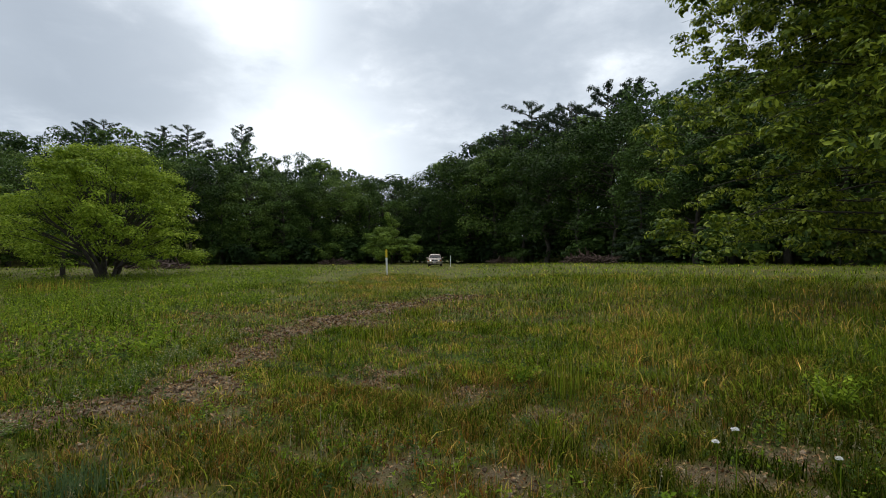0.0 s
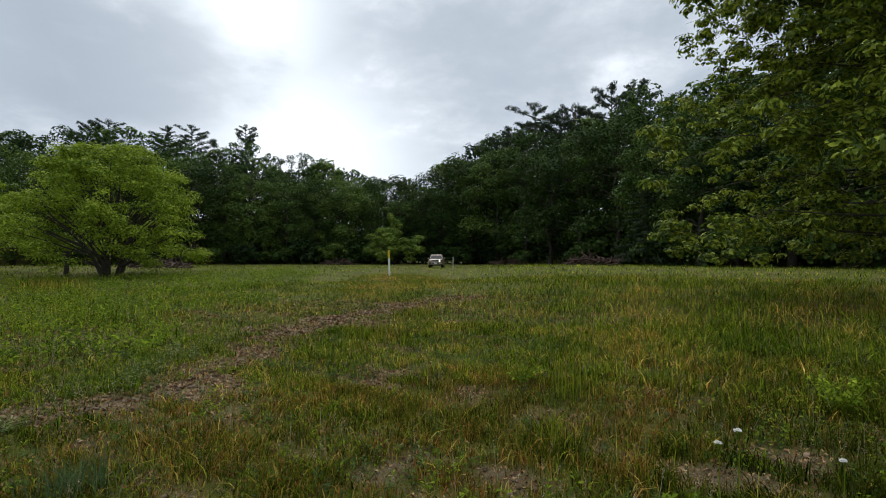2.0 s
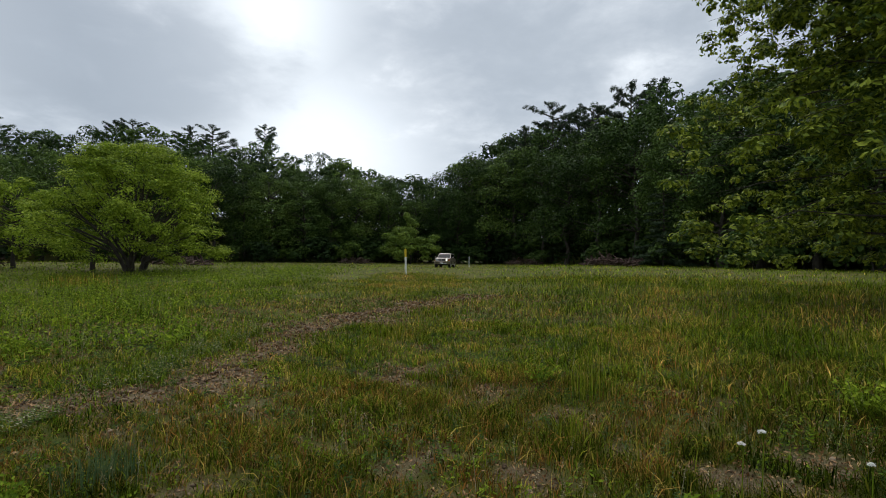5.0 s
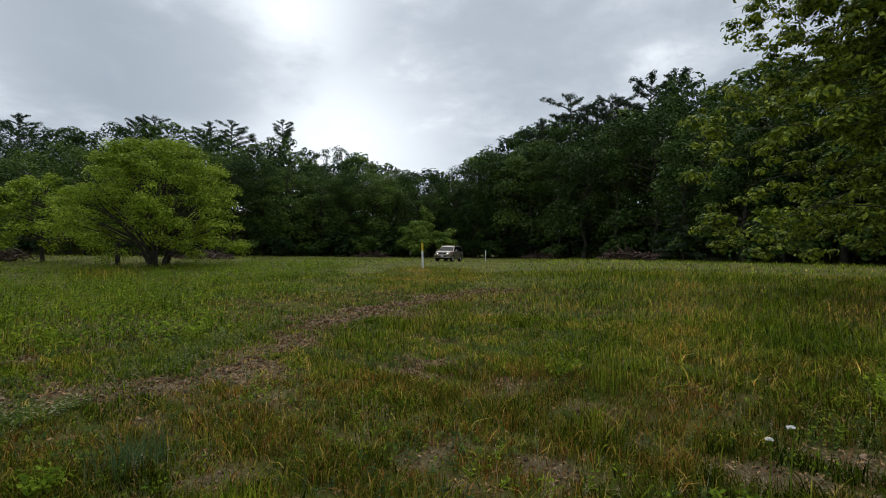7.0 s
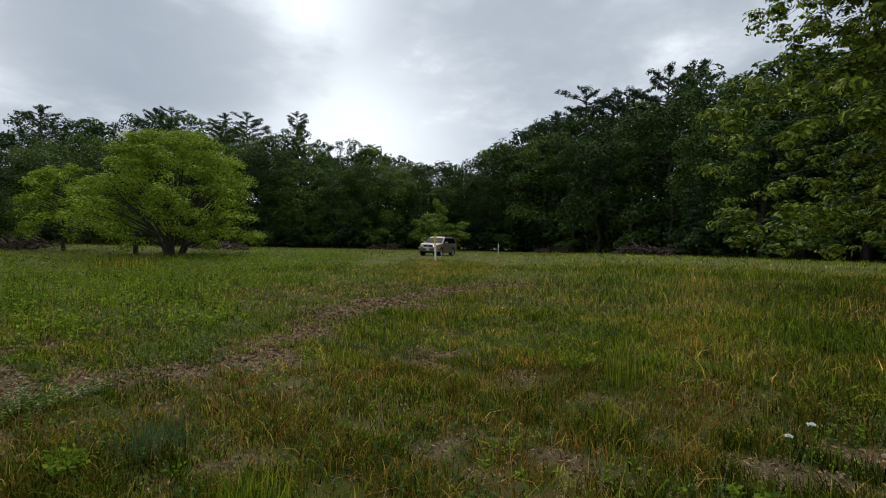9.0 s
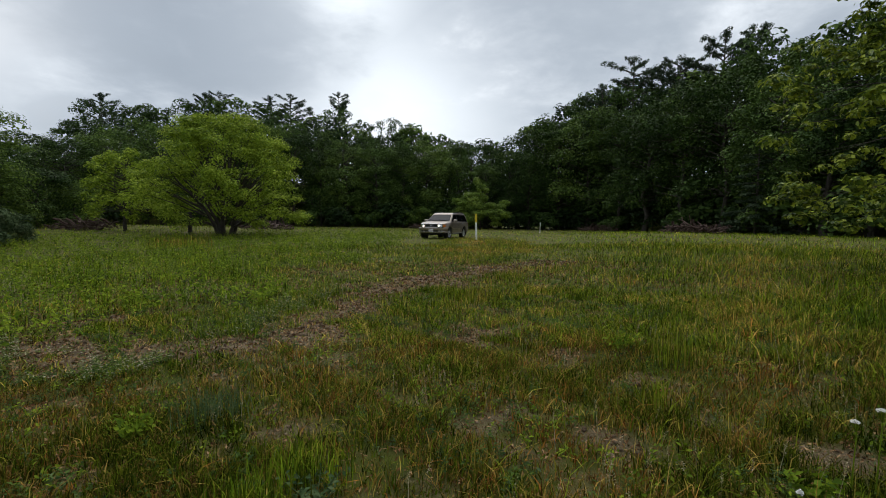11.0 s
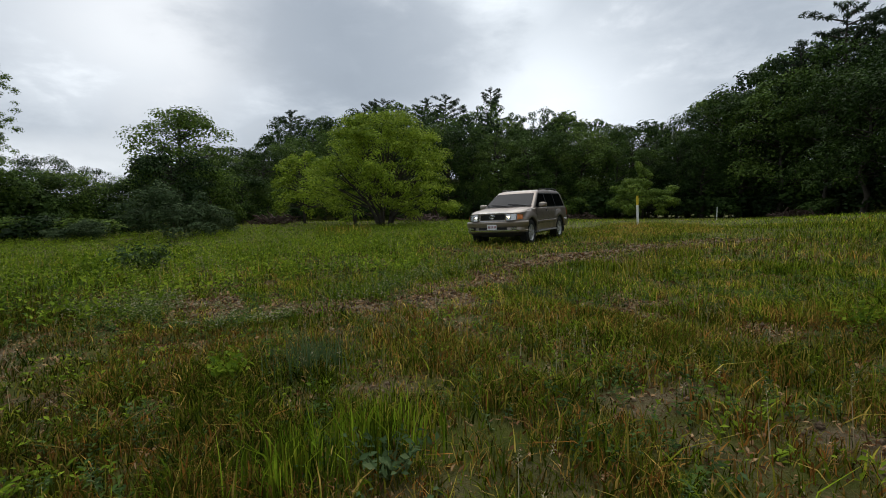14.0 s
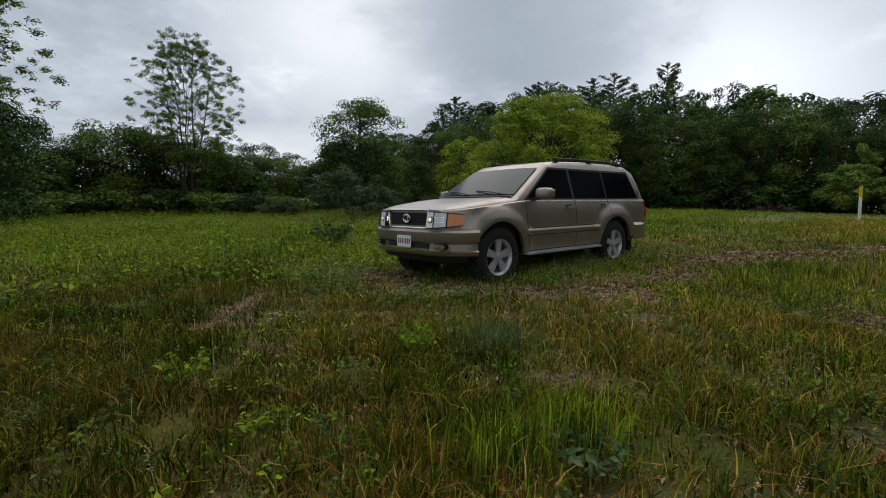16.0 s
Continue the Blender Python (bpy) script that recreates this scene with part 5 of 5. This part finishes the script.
def mirror_shell(s):
    bm = bmesh.new()
    bmesh.ops.create_uvsphere(bm, u_segments=20, v_segments=12, radius=1)
    for v in bm.verts:
        q = [math.copysign(abs(c) ** 0.55, c) for c in v.co]
        v.co = (0.65 + 0.085 * q[0], s * 1.045 + 0.125 * q[1], 1.25 + 0.088 * q[2])
    return bm


car = tagged(new("car"), "champagne beige off-road estate car, muddy, with alloy wheels", "car")
part("body", body_mesh(), car, "champagne metallic body shell", PAINT, True)
part("underbody", box(-2.35, 2.0, -0.62, 0.62, 0.30, 0.62, 0.05), car, "black underside", BLACK)
for s in (1, -1):
    for h in (HUB_F, HUB_R):
        part("wheel_well", box(h - 0.5, h + 0.5, *sorted((s * 0.45, s * 0.86)), 0.62, 0.93, 0.04), car, "black wheel well lining", BLACK)


# glass
def pane(fx, fz, s, off=0.006):
    """A side window between two slanted ends."""
    def at(u, v):
        z = fz[0] + (fz[1] - fz[0]) * v
        x = fx[0](z) + (fx[1](z) - fx[0](z)) * u
        return (x, s * (side(x, z) + off), z)
    return at


front_end = lambda z: 0.80 - (z - 1.17) * 1.28
rear_end = lambda z: -2.28 + (z - 1.17) * 0.42
for s in (1, -1):
    for a, b, lab in ((front_end, lambda z: -0.27, "dark front door glass"), (lambda z: -0.35, lambda z: -1.22, "black tinted rear door glass"), (lambda z: -1.28, rear_end, "black tinted quarter glass")):
        part("side_window", patch(pane((a, b), (1.185, 1.665), s), 10, 6, 0.004), car, lab, GLASS, True)
    # dark surround behind the panes
    part("window_surround", patch(pane((lambda z: front_end(z) + 0.045, lambda z: rear_end(z) - 0.04), (1.155, 1.70), s, 0.0), 24, 6, 0.003), car, "black window surround", BLACK, True)


def screen(u, v):
    x = 0.985 - 0.64 * v
    z = roof(x)
    w = side(x, max(belt(x) + 0.01, z - 0.075)) - 0.075
    y = w * (2 * u - 1)
    return (x + 0.05 * (1 - (y / w) ** 2) * 0.0 + 0.008, y, z + 0.010 - 0.012 * (y / w) ** 2)


part("windscreen", patch(screen, 16, 8, 0.005), car, "grey windscreen that reflects the sky", SHIELD, True)
part("cowl", patch(lambda u, v: (1.02 + 0.06 * v, (2 * u - 1) * (0.80 - 0.02 * v), roof(1.02 + 0.06 * v) + 0.008), 10, 2, 0.006), car, "black strip below the windscreen", BLACK)
for y0, y1 in ((0.62, -0.02), (-0.08, -0.62)):
    a, b = Vector((1.03, y0, roof(1.03) + 0.03)), Vector((0.93, y1, roof(0.93) + 0.035))
    part("wiper", tube_along([a, a.lerp(b, 0.5) + Vector((0, 0, 0.012)), b], 0.009), car, "black wiper", BLACK)
part("rear_window", patch(lambda u, v: (-2.57 + 0.17 * v - 0.02, (2 * u - 1) * 0.66, 1.2 + 0.42 * v), 8, 4, 0.005), car, "black tailgate glass", GLASS, True)

# doors, trim
for s in (1, -1):
    for x in (0.86, -0.31, -1.25):
        zs = (0.46, 1.14) if x > -1 else (0.9, 1.14)
        part("door_gap", patch(lambda u, v, x=x, zs=zs: (x - 0.004 + 0.008 * u, s * (side(x, zs[0] + (zs[1] - zs[0]) * v) + 0.0005), zs[0] + (zs[1] - zs[0]) * v), 1, 12, 0.0015), car, "dark door gap", SHADOWGAP)
    part("side_moulding", patch(lambda u, v: (0.90 - 1.80 * u, s * (side(0.90 - 1.80 * u, 0.665 + 0.075 * v) + 0.016 * math.sin(math.pi * min(1, max(0, v))) ** 0.5), 0.665 + 0.075 * v), 30, 4, 0.008), car, "body-coloured rubbing strip", PAINT, True)
    # the strip's shadow, laid on as a near-black line
    part("strip_shadow", patch(lambda u, v: (0.90 - 1.80 * u, s * (side(0.90 - 1.80 * u, 0.650 + 0.012 * v) + 0.002), 0.650 + 0.012 * v), 30, 1, 0.003), car, "painted shadow line under the rubbing strip", SHADOWGAP)
    part("chrome_strip", patch(lambda u, v: (0.90 - 1.80 * u, s * (side(0.90 - 1.80 * u, 0.748 + 0.014 * v) + 0.004), 0.748 + 0.014 * v), 30, 1, 0.005), car, "bright trim line", CHROME)
    part("running_board", box(-0.93, 0.93, *sorted((s * 0.80, s * 1.0)), 0.385, 0.425, 0.015), car, "grey running board", ALLOY)
    part("sill_panel", box(-0.93, 0.93, *sorted((s * 0.7, s * 0.885)), 0.40, 0.47, 0.01), car, "dark sill", BLACK)
    for x in (-0.13, -1.09):
        handle = part("door_handle", box(x - 0.09, x + 0.09, *sorted((s * (side(x, 1.04) + 0.012), s * (side(x, 1.04) + 0.042))), 1.025, 1.055, 0.012), car, "bright door handle", ALLOY, True)
        # a near-black plate gives the shade behind the handle
        part("recess", box(x - 0.075, x + 0.075, *sorted((s * (side(x, 1.04) - 0.01), s * (side(x, 1.04) + 0.002))), 1.0, 1.075, 0.006), handle, "handle recess, its shade painted dark", SHADOWGAP)
    mirror = part("door_mirror", mirror_shell(s), car, "beige door mirror", PAINT, True)
    part("mirror_glass", box(0.540, 0.552, *sorted((s * 0.96, s * 1.145)), 1.19, 1.31, 0.004), mirror, "mirror glass", CHROME)
    part("mirror_arm", box(0.60, 0.72, *sorted((s * 0.85, s * 0.97)), 1.15, 1.2, 0.015), mirror, "black mirror arm", BLACK, True)
    # roof rails on three feet
    xs = np.linspace(-1.95, -0.05, 12)
    rail = [Vector((x, s * 0.66, 1.872 - 0.045 * (abs(x + 1.0) / 0.95) ** 6)) for x in xs]
    rail_ob = part("roof_rail", tube_along(rail, 0.02), car, "black roof rail", BLACK, True)
    for x in (-1.9, -1.0, -0.1):
        part("rail_foot", box(x - 0.06, x + 0.06, *sorted((s * 0.645, s * 0.675)), 1.80, 1.872, 0.008), rail_ob, "", BLACK, True)
    part("tail_light", patch(lambda u, v: (-2.575 + 0.09 * u, s * (side(-2.575 + 0.09 * u, 0.84 + 0.26 * v) + 0.006), 0.84 + 0.26 * v), 4, 4, 0.012), car, "red tail light", RED, True)
    part("mud_flap", box(-1.98, -1.955, *sorted((s * 0.66, s * 0.93)), 0.24, 0.56, 0.006), car, "black mud flap", BLACK)
    part("pillar_vent", patch(lambda u, v: (-2.36 + 0.05 * u - 0.0, s * (side(-2.36, 1.2 + 0.12 * v) + 0.006), 1.2 + 0.12 * v), 2, 3, 0.004), car, "grey vent", BLACK)

# front: bumper, grille, lamps
NOSE = [(1.87, 0.945), (1.98, 0.925), (2.07, 0.885), (2.14, 0.81), (2.19, 0.68), (2.225, 0.46), (2.24, 0.2)]
PLAN = NOSE + [(x, -y) for x, y in NOSE[::-1]]


bumper = part("front_bumper", sweep(PLAN, [(-0.16, 0.44), (0.0, 0.435), (0.035, 0.455), (0.055, 0.50), (0.035, 0.515), (0.03, 0.60), (0.06, 0.615), (0.075, 0.64), (0.08, 0.745), (0.06, 0.775), (-0.05, 0.79), (-0.16, 0.79)]), car, "champagne front bumper", PAINT, True)
part("bumper_strip", sweep(PLAN[3:-3], [(0.05, 0.485), (0.066, 0.488), (0.066, 0.510), (0.05, 0.513)]), bumper, "bright lower bumper strip", CHROME, True)
part("air_intake", sweep([(x, y) for x, y in PLAN if abs(y) < 0.6], [(0.02, 0.53), (0.045, 0.53), (0.045, 0.60), (0.02, 0.60)]), bumper, "black air intake", BLACK)
part("lower_lip", sweep(PLAN[1:-1], [(-0.14, 0.37), (-0.06, 0.365), (-0.03, 0.44), (-0.14, 0.44)]), bumper, "black lower lip", BLACK, True)
for s in (1, -1):
    fog = part("fog_lamp", box(2.13, 2.262, *sorted((s * 0.575, s * 0.765)), 0.53, 0.602, 0.02), bumper, "dark fog lamp surround", BLACK, True)
    fog.matrix_basis = Matrix.Translation((2.2, s * 0.67, 0)) @ pose(0, 0, 0, 0, 0, s * 16) @ Matrix.Translation((-2.2 + 0.03, -s * 0.67, 0))
    part("fog_lens", box(2.255, 2.27, *sorted((s * 0.585, s * 0.755)), 0.538, 0.592, 0.006), fog, "clear fog lamp lens", CLEAR, True)

grille = part("grille", box(2.15, 2.243, -0.43, 0.43, 0.80, 1.015, 0.03, 3), car, "black grille", BLACK, True)
for k in range(4):
    z = 0.835 + 0.047 * k
    part("grille_bar", box(2.235, 2.262, -0.40, 0.40, z, z + 0.018, 0.006), grille, "dark grille bar", BLACK, True)
frame_pts = [Vector((2.25, y, z)) for y, z in ((-0.40, 0.795), (0.40, 0.795), (0.435, 0.83), (0.455, 0.99), (0.43, 1.03), (-0.43, 1.03), (-0.455, 0.99), (-0.435, 0.83), (-0.40, 0.795))]
part("grille_frame", tube_along(frame_pts, 0.013), grille, "chrome grille frame", CHROME, True)
emblem = bmesh.new()
for rx, rz, tilt in ((0.075, 0.052, 0), (0.03, 0.05, 0)):
    pts = [Vector((2.272, math.cos(a) * rx, 0.918 + math.sin(a) * rz)) for a in np.linspace(0, 2 * math.pi, 21)]
    v, f = tubes([(a, b, 0.009, 0.009) for a, b in zip(pts, pts[1:])], 6)
    vs = [emblem.verts.new(p) for p in v]
    for q in f:
        emblem.faces.new([vs[i] for i in q])
part("emblem", emblem, grille, "chrome oval emblem", CHROME, True)


# the lamps follow the rounded corner of the nose
CORNER = [(0.0, 2.272, 0.475), (0.3, 2.262, 0.60), (0.52, 2.225, 0.70), (0.7, 2.145, 0.79), (0.86, 2.03, 0.852), (1.0, 1.90, 0.893)]


def corner(u, off):
    k = [c[0] for c in CORNER]
    x, y = (float(np.interp(u, k, [c[i] for c in CORNER])) for i in (1, 2))
    turn = 1.35 * max(0.0, u - 0.25)
    return x + off * math.cos(turn), y + off * math.sin(turn)


for s in (1, -1):
    def lamp(u0, u1, v0, v1, off):
        def at(u, v):
            q = u0 + (u1 - u0) * u
            x, y = corner(q, off)
            lo, hi = 0.80 + 0.045 * q ** 2, 1.005 - 0.05 * max(q, 0.0) ** 2.5
            f = v0 + (v1 - v0) * v
            return (x - 0.035 * f * (1 - 0.5 * q), s * y, lo + (hi - lo) * f)
        return at
    head = part("headlight", patch(lamp(0.275, 0.60, 0, 1, 0.042), 8, 4, 0.008), car, "clear headlight with a bright reflector", CLEAR, True)
    for u0, u1, v0, v1 in ((0.0, 0.085, 0, 1), (0.085, 0.275, 0, 0.32), (0.085, 0.275, 0.70, 1)):
        part("lamp_surround", patch(lamp(u0, u1, v0, v1, 0.042), 3, 3, 0.008), head, "", CLEAR, True)
    part("indicator", patch(lamp(0.62, 0.87, 0.03, 0.97, 0.036), 12, 4, 0.012), head, "amber indicator", AMBER, True)
    for u in (0.30, 0.605):
        part("lamp_divider", patch(lamp(u, u + 0.018, 0.02, 0.98, 0.048), 2, 3, 0.006), head, "dark lamp divider", BLACK)
    for v in (-0.04, 0.97):
        part("lamp_rim", patch(lamp(-0.01, 0.87, v, v + 0.06, 0.043), 18, 1, 0.009), head, "dark lamp rim", BLACK, True)
    for v in (0.35, 0.5, 0.65):
        part("lens_rib", patch(lamp(0.34, 0.585, v, v + 0.03, 0.048), 6, 1, 0.004), head, "", CHROME, True)
    # added black shroud: the lit bulb shows only from ahead
    cup = bmesh.new()
    bmesh.ops.create_cone(cup, cap_ends=False, segments=18, radius1=0.03, radius2=0.034, depth=0.075, matrix=pose(2.2755, s * 0.545, 0.904, 0, 90, 0))
    part("reflector", cup, head, "added black tube that hides the bulb from the side", BLACK, True)
    bulb = bmesh.new()
    bmesh.ops.create_uvsphere(bulb, u_segments=14, v_segments=8, radius=0.022, matrix=Matrix.Translation((2.242, s * 0.545, 0.904)) @ Matrix.Diagonal((0.1, 1, 1, 1)))
    part("bulb", bulb, head, "lit headlight bulb", LIT, True)
    flange = bmesh.new()
    bmesh.ops.create_cone(flange, cap_ends=False, segments=24, radius1=0.05, radius2=0.034, depth=0.012, matrix=pose(2.308, s * 0.545, 0.904, 0, 90, 0))
    part("lamp_ring", flange, head, "bright ring round the bulb", CLEAR, True)

plate = part("number_plate", box(2.315, 2.328, -0.155, 0.155, 0.535, 0.69, 0.004), car, "white number plate with dark red bars", PLATE)
for k in range(6):
    y = -0.125 + k * 0.046 + (0.012 if k > 2 else 0)
    part("plate_bar", box(2.327, 2.3305, y, y + 0.026, 0.58, 0.65, 0), plate, "", PLATE_INK)
part("rear_bumper", sweep([(-2.0, -0.93), (-2.3, -0.925), (-2.5, -0.86), (-2.62, -0.6), (-2.65, 0), (-2.62, 0.6), (-2.5, 0.86), (-2.3, 0.925), (-2.0, 0.93)], [(-0.15, 0.45), (0.03, 0.46), (0.045, 0.55), (0.04, 0.70), (0.0, 0.74), (-0.15, 0.74)]), car, "champagne rear bumper", PAINT, True)
part("aerial", tube_along([Vector((0.95, -0.80, 1.15)), Vector((0.80, -0.79, 1.75))], 0.005), car, "thin black aerial", BLACK)


# wheels: the axle is y
def ring(profile, segs=40):
    """A turned shape from (radius, y) points."""
    bm = bmesh.new()
    R = [[bm.verts.new((r * math.cos(a), y, r * math.sin(a))) for r, y in profile] for a in np.linspace(0, 2 * math.pi, segs, endpoint=False)]
    for i in range(segs):
        a, b = R[i], R[(i + 1) % segs]
        for j in range(len(profile) - 1):
            bm.faces.new((a[j], a[j + 1], b[j + 1], b[j]))
    bmesh.ops.recalc_face_normals(bm, faces=bm.faces)
    return bm


def tyre_mesh():
    bm = ring([(0.235, -0.10), (0.25, -0.125), (0.31, -0.138), (0.365, -0.125), (0.392, -0.10), (0.395, 0), (0.392, 0.10), (0.365, 0.125), (0.31, 0.138), (0.25, 0.125), (0.235, 0.10)])
    for i in range(36):
        a = 2 * math.pi * i / 36
        for y in (-0.075, 0.0, 0.075):
            m = Matrix.Rotation(-a - (0.06 if y else 0), 4, "Y") @ Matrix.Translation((0.396, y, 0)) @ Matrix.Diagonal((0.016, 0.055, 0.045, 1))
            bmesh.ops.create_cube(bm, size=1, matrix=m)
    return bm


def rim_mesh():
    bm = ring([(0.238, -0.10), (0.225, -0.08), (0.222, 0.07), (0.24, 0.10), (0.252, 0.112), (0.246, 0.122), (0.228, 0.108), (0.214, 0.085)])
    for k in range(5):
        a = 2 * math.pi * k / 5
        for x0, x1, w0, w1 in ((0.04, 0.232, 0.036, 0.056),):
            v = []
            for x, w, yo in ((x0, w0, 0.095), (x1, w1, 0.10)):
                for z in (-w, w):
                    for y in (yo - 0.035, yo):
                        v.append(bm.verts.new(Matrix.Rotation(a, 4, "Y") @ Vector((x, y if abs(z) < 9 else y, z))))
            for q in ((0, 1, 3, 2), (4, 6, 7, 5), (0, 4, 5, 1), (2, 3, 7, 6), (1, 5, 7, 3), (0, 2, 6, 4)):
                bm.faces.new([v[i] for i in q])
    bmesh.ops.recalc_face_normals(bm, faces=bm.faces)
    return bm


WHEELS = []
for x in (HUB_F, HUB_R):
    for s in (1, -1):
        w = new("wheel")
        w.parent = car
        w.matrix_basis = pose(x, s * 0.80, HUB_Z, 0, 0, 0 if s > 0 else 180)
        part("tyre", tyre_mesh(), w, "black off-road tyre", RUBBER, True)
        part("rim", rim_mesh(), w, "five-spoke alloy rim", ALLOY, True)
        part("hub_cap", cyl(0.052, 0.045, 0.0, 0.03, 20, 0.008), w, "", ALLOY, True, pose(0, 0.085, 0, -90, 0, 0))
        part("wheel_back", cyl(0.232, 0.232, 0.0, 0.012, 24), w, "dark inner side of the wheel", SHADOWGAP, False, pose(0, -0.098, 0, -90, 0, 0))
        part("brake_disc", cyl(0.17, 0.17, 0.0, 0.02, 24), w, "dark brake disc", SHADOWGAP, False, pose(0, 0.0, 0, -90, 0, 0))
        WHEELS.append((w, x, s))


# ---------------------------------------------------------------- what moves
# seconds, x, y, heading of the car
DRIVE = [
    (0, -1.07, 65.3, -90.8), (2, -1.15, 62.4, -93.0), (4, -1.56, 59.5, -95.6), (6.5, -2.79, 53.1, -102.8),
    (8, -4.05, 47.5, -106.5), (10.5, -5.74, 34.5, -102.8), (11.5, -6.04, 29.3, -98.5), (12.5, -5.96, 24.1, -94.6),
    (13.5, -5.81, 19.1, -92.4), (14.5, -5.59, 13.9, -91.6), (15, -5.46, 11.45, -91.8), (15.5, -5.40, 9.28, -92.2), (16, -5.31, 7.06, -92.6),
]


def glide(rows, t):
    """The row at t, on a smooth curve through the rows."""
    R = np.array(rows, float)
    T = R[:, 0]
    i = int(np.clip(np.searchsorted(T, t, "right") - 1, 0, len(T) - 2))

    def slope(k):
        a, b = max(k - 1, 0), min(k + 1, len(T) - 1)
        return (R[b] - R[a]) / (T[b] - T[a])
    h = T[i + 1] - T[i]
    s = (t - T[i]) / h
    return R[i] * (2 * s ** 3 - 3 * s ** 2 + 1) + slope(i) * h * (s ** 3 - 2 * s ** 2 + s) + R[i + 1] * (3 * s ** 2 - 2 * s ** 3) + slope(i + 1) * h * (s ** 3 - s ** 2)

# the cabin above the waist is low for its width
for ob in car.children_recursive:
    if ob.type == "MESH" and ob.data.users == 1 and not any(ob == w[0] or ob.parent == w[0] for w in WHEELS):
        for v in ob.data.vertices:
            if v.co.z > 1.15:
                v.co.z = 1.15 + (v.co.z - 1.15) * 0.89


def lie(x, y, heading):
    """The car's pose on the ground there."""
    f = Vector((math.cos(radians(heading)), math.sin(radians(heading))))
    l = Vector((-f.y, f.x))

    def at(a, b):
        q = Vector((x, y)) + f * a + l * b
        return float(land(q.x, q.y))
    z = [at(a, b) for a in (1.4, -1.4) for b in (0.8, -0.8)]
    nose = math.degrees(math.atan2((z[0] + z[1] - z[2] - z[3]) / 2, 2.8))
    lean = math.degrees(math.atan2((z[0] + z[2] - z[1] - z[3]) / 2, 1.6))
    return pose(x, y, sum(z) / 4 - 0.05, lean, -nose, heading)


def motions():
    ts = [i / 10 for i in range(161)]
    way = [glide(DRIVE, t) for t in ts]
    walk(car, [(t, lie(*w[1:])) for t, w in zip(ts, way)])
    roll, turned = 0.0, []
    for i, w in enumerate(way):
        if i:
            roll += math.degrees(math.hypot(w[1] - way[i - 1][1], w[2] - way[i - 1][2]) / 0.39)
        turned.append(roll)
    for w, x, s in WHEELS:
        walk(w, [(t, pose(x, s * 0.80, HUB_Z, 0, 0, 0 if s > 0 else 180) @ pose(0, 0, 0, 0, s * a, 0)) for t, a in zip(ts, turned)])


motions()
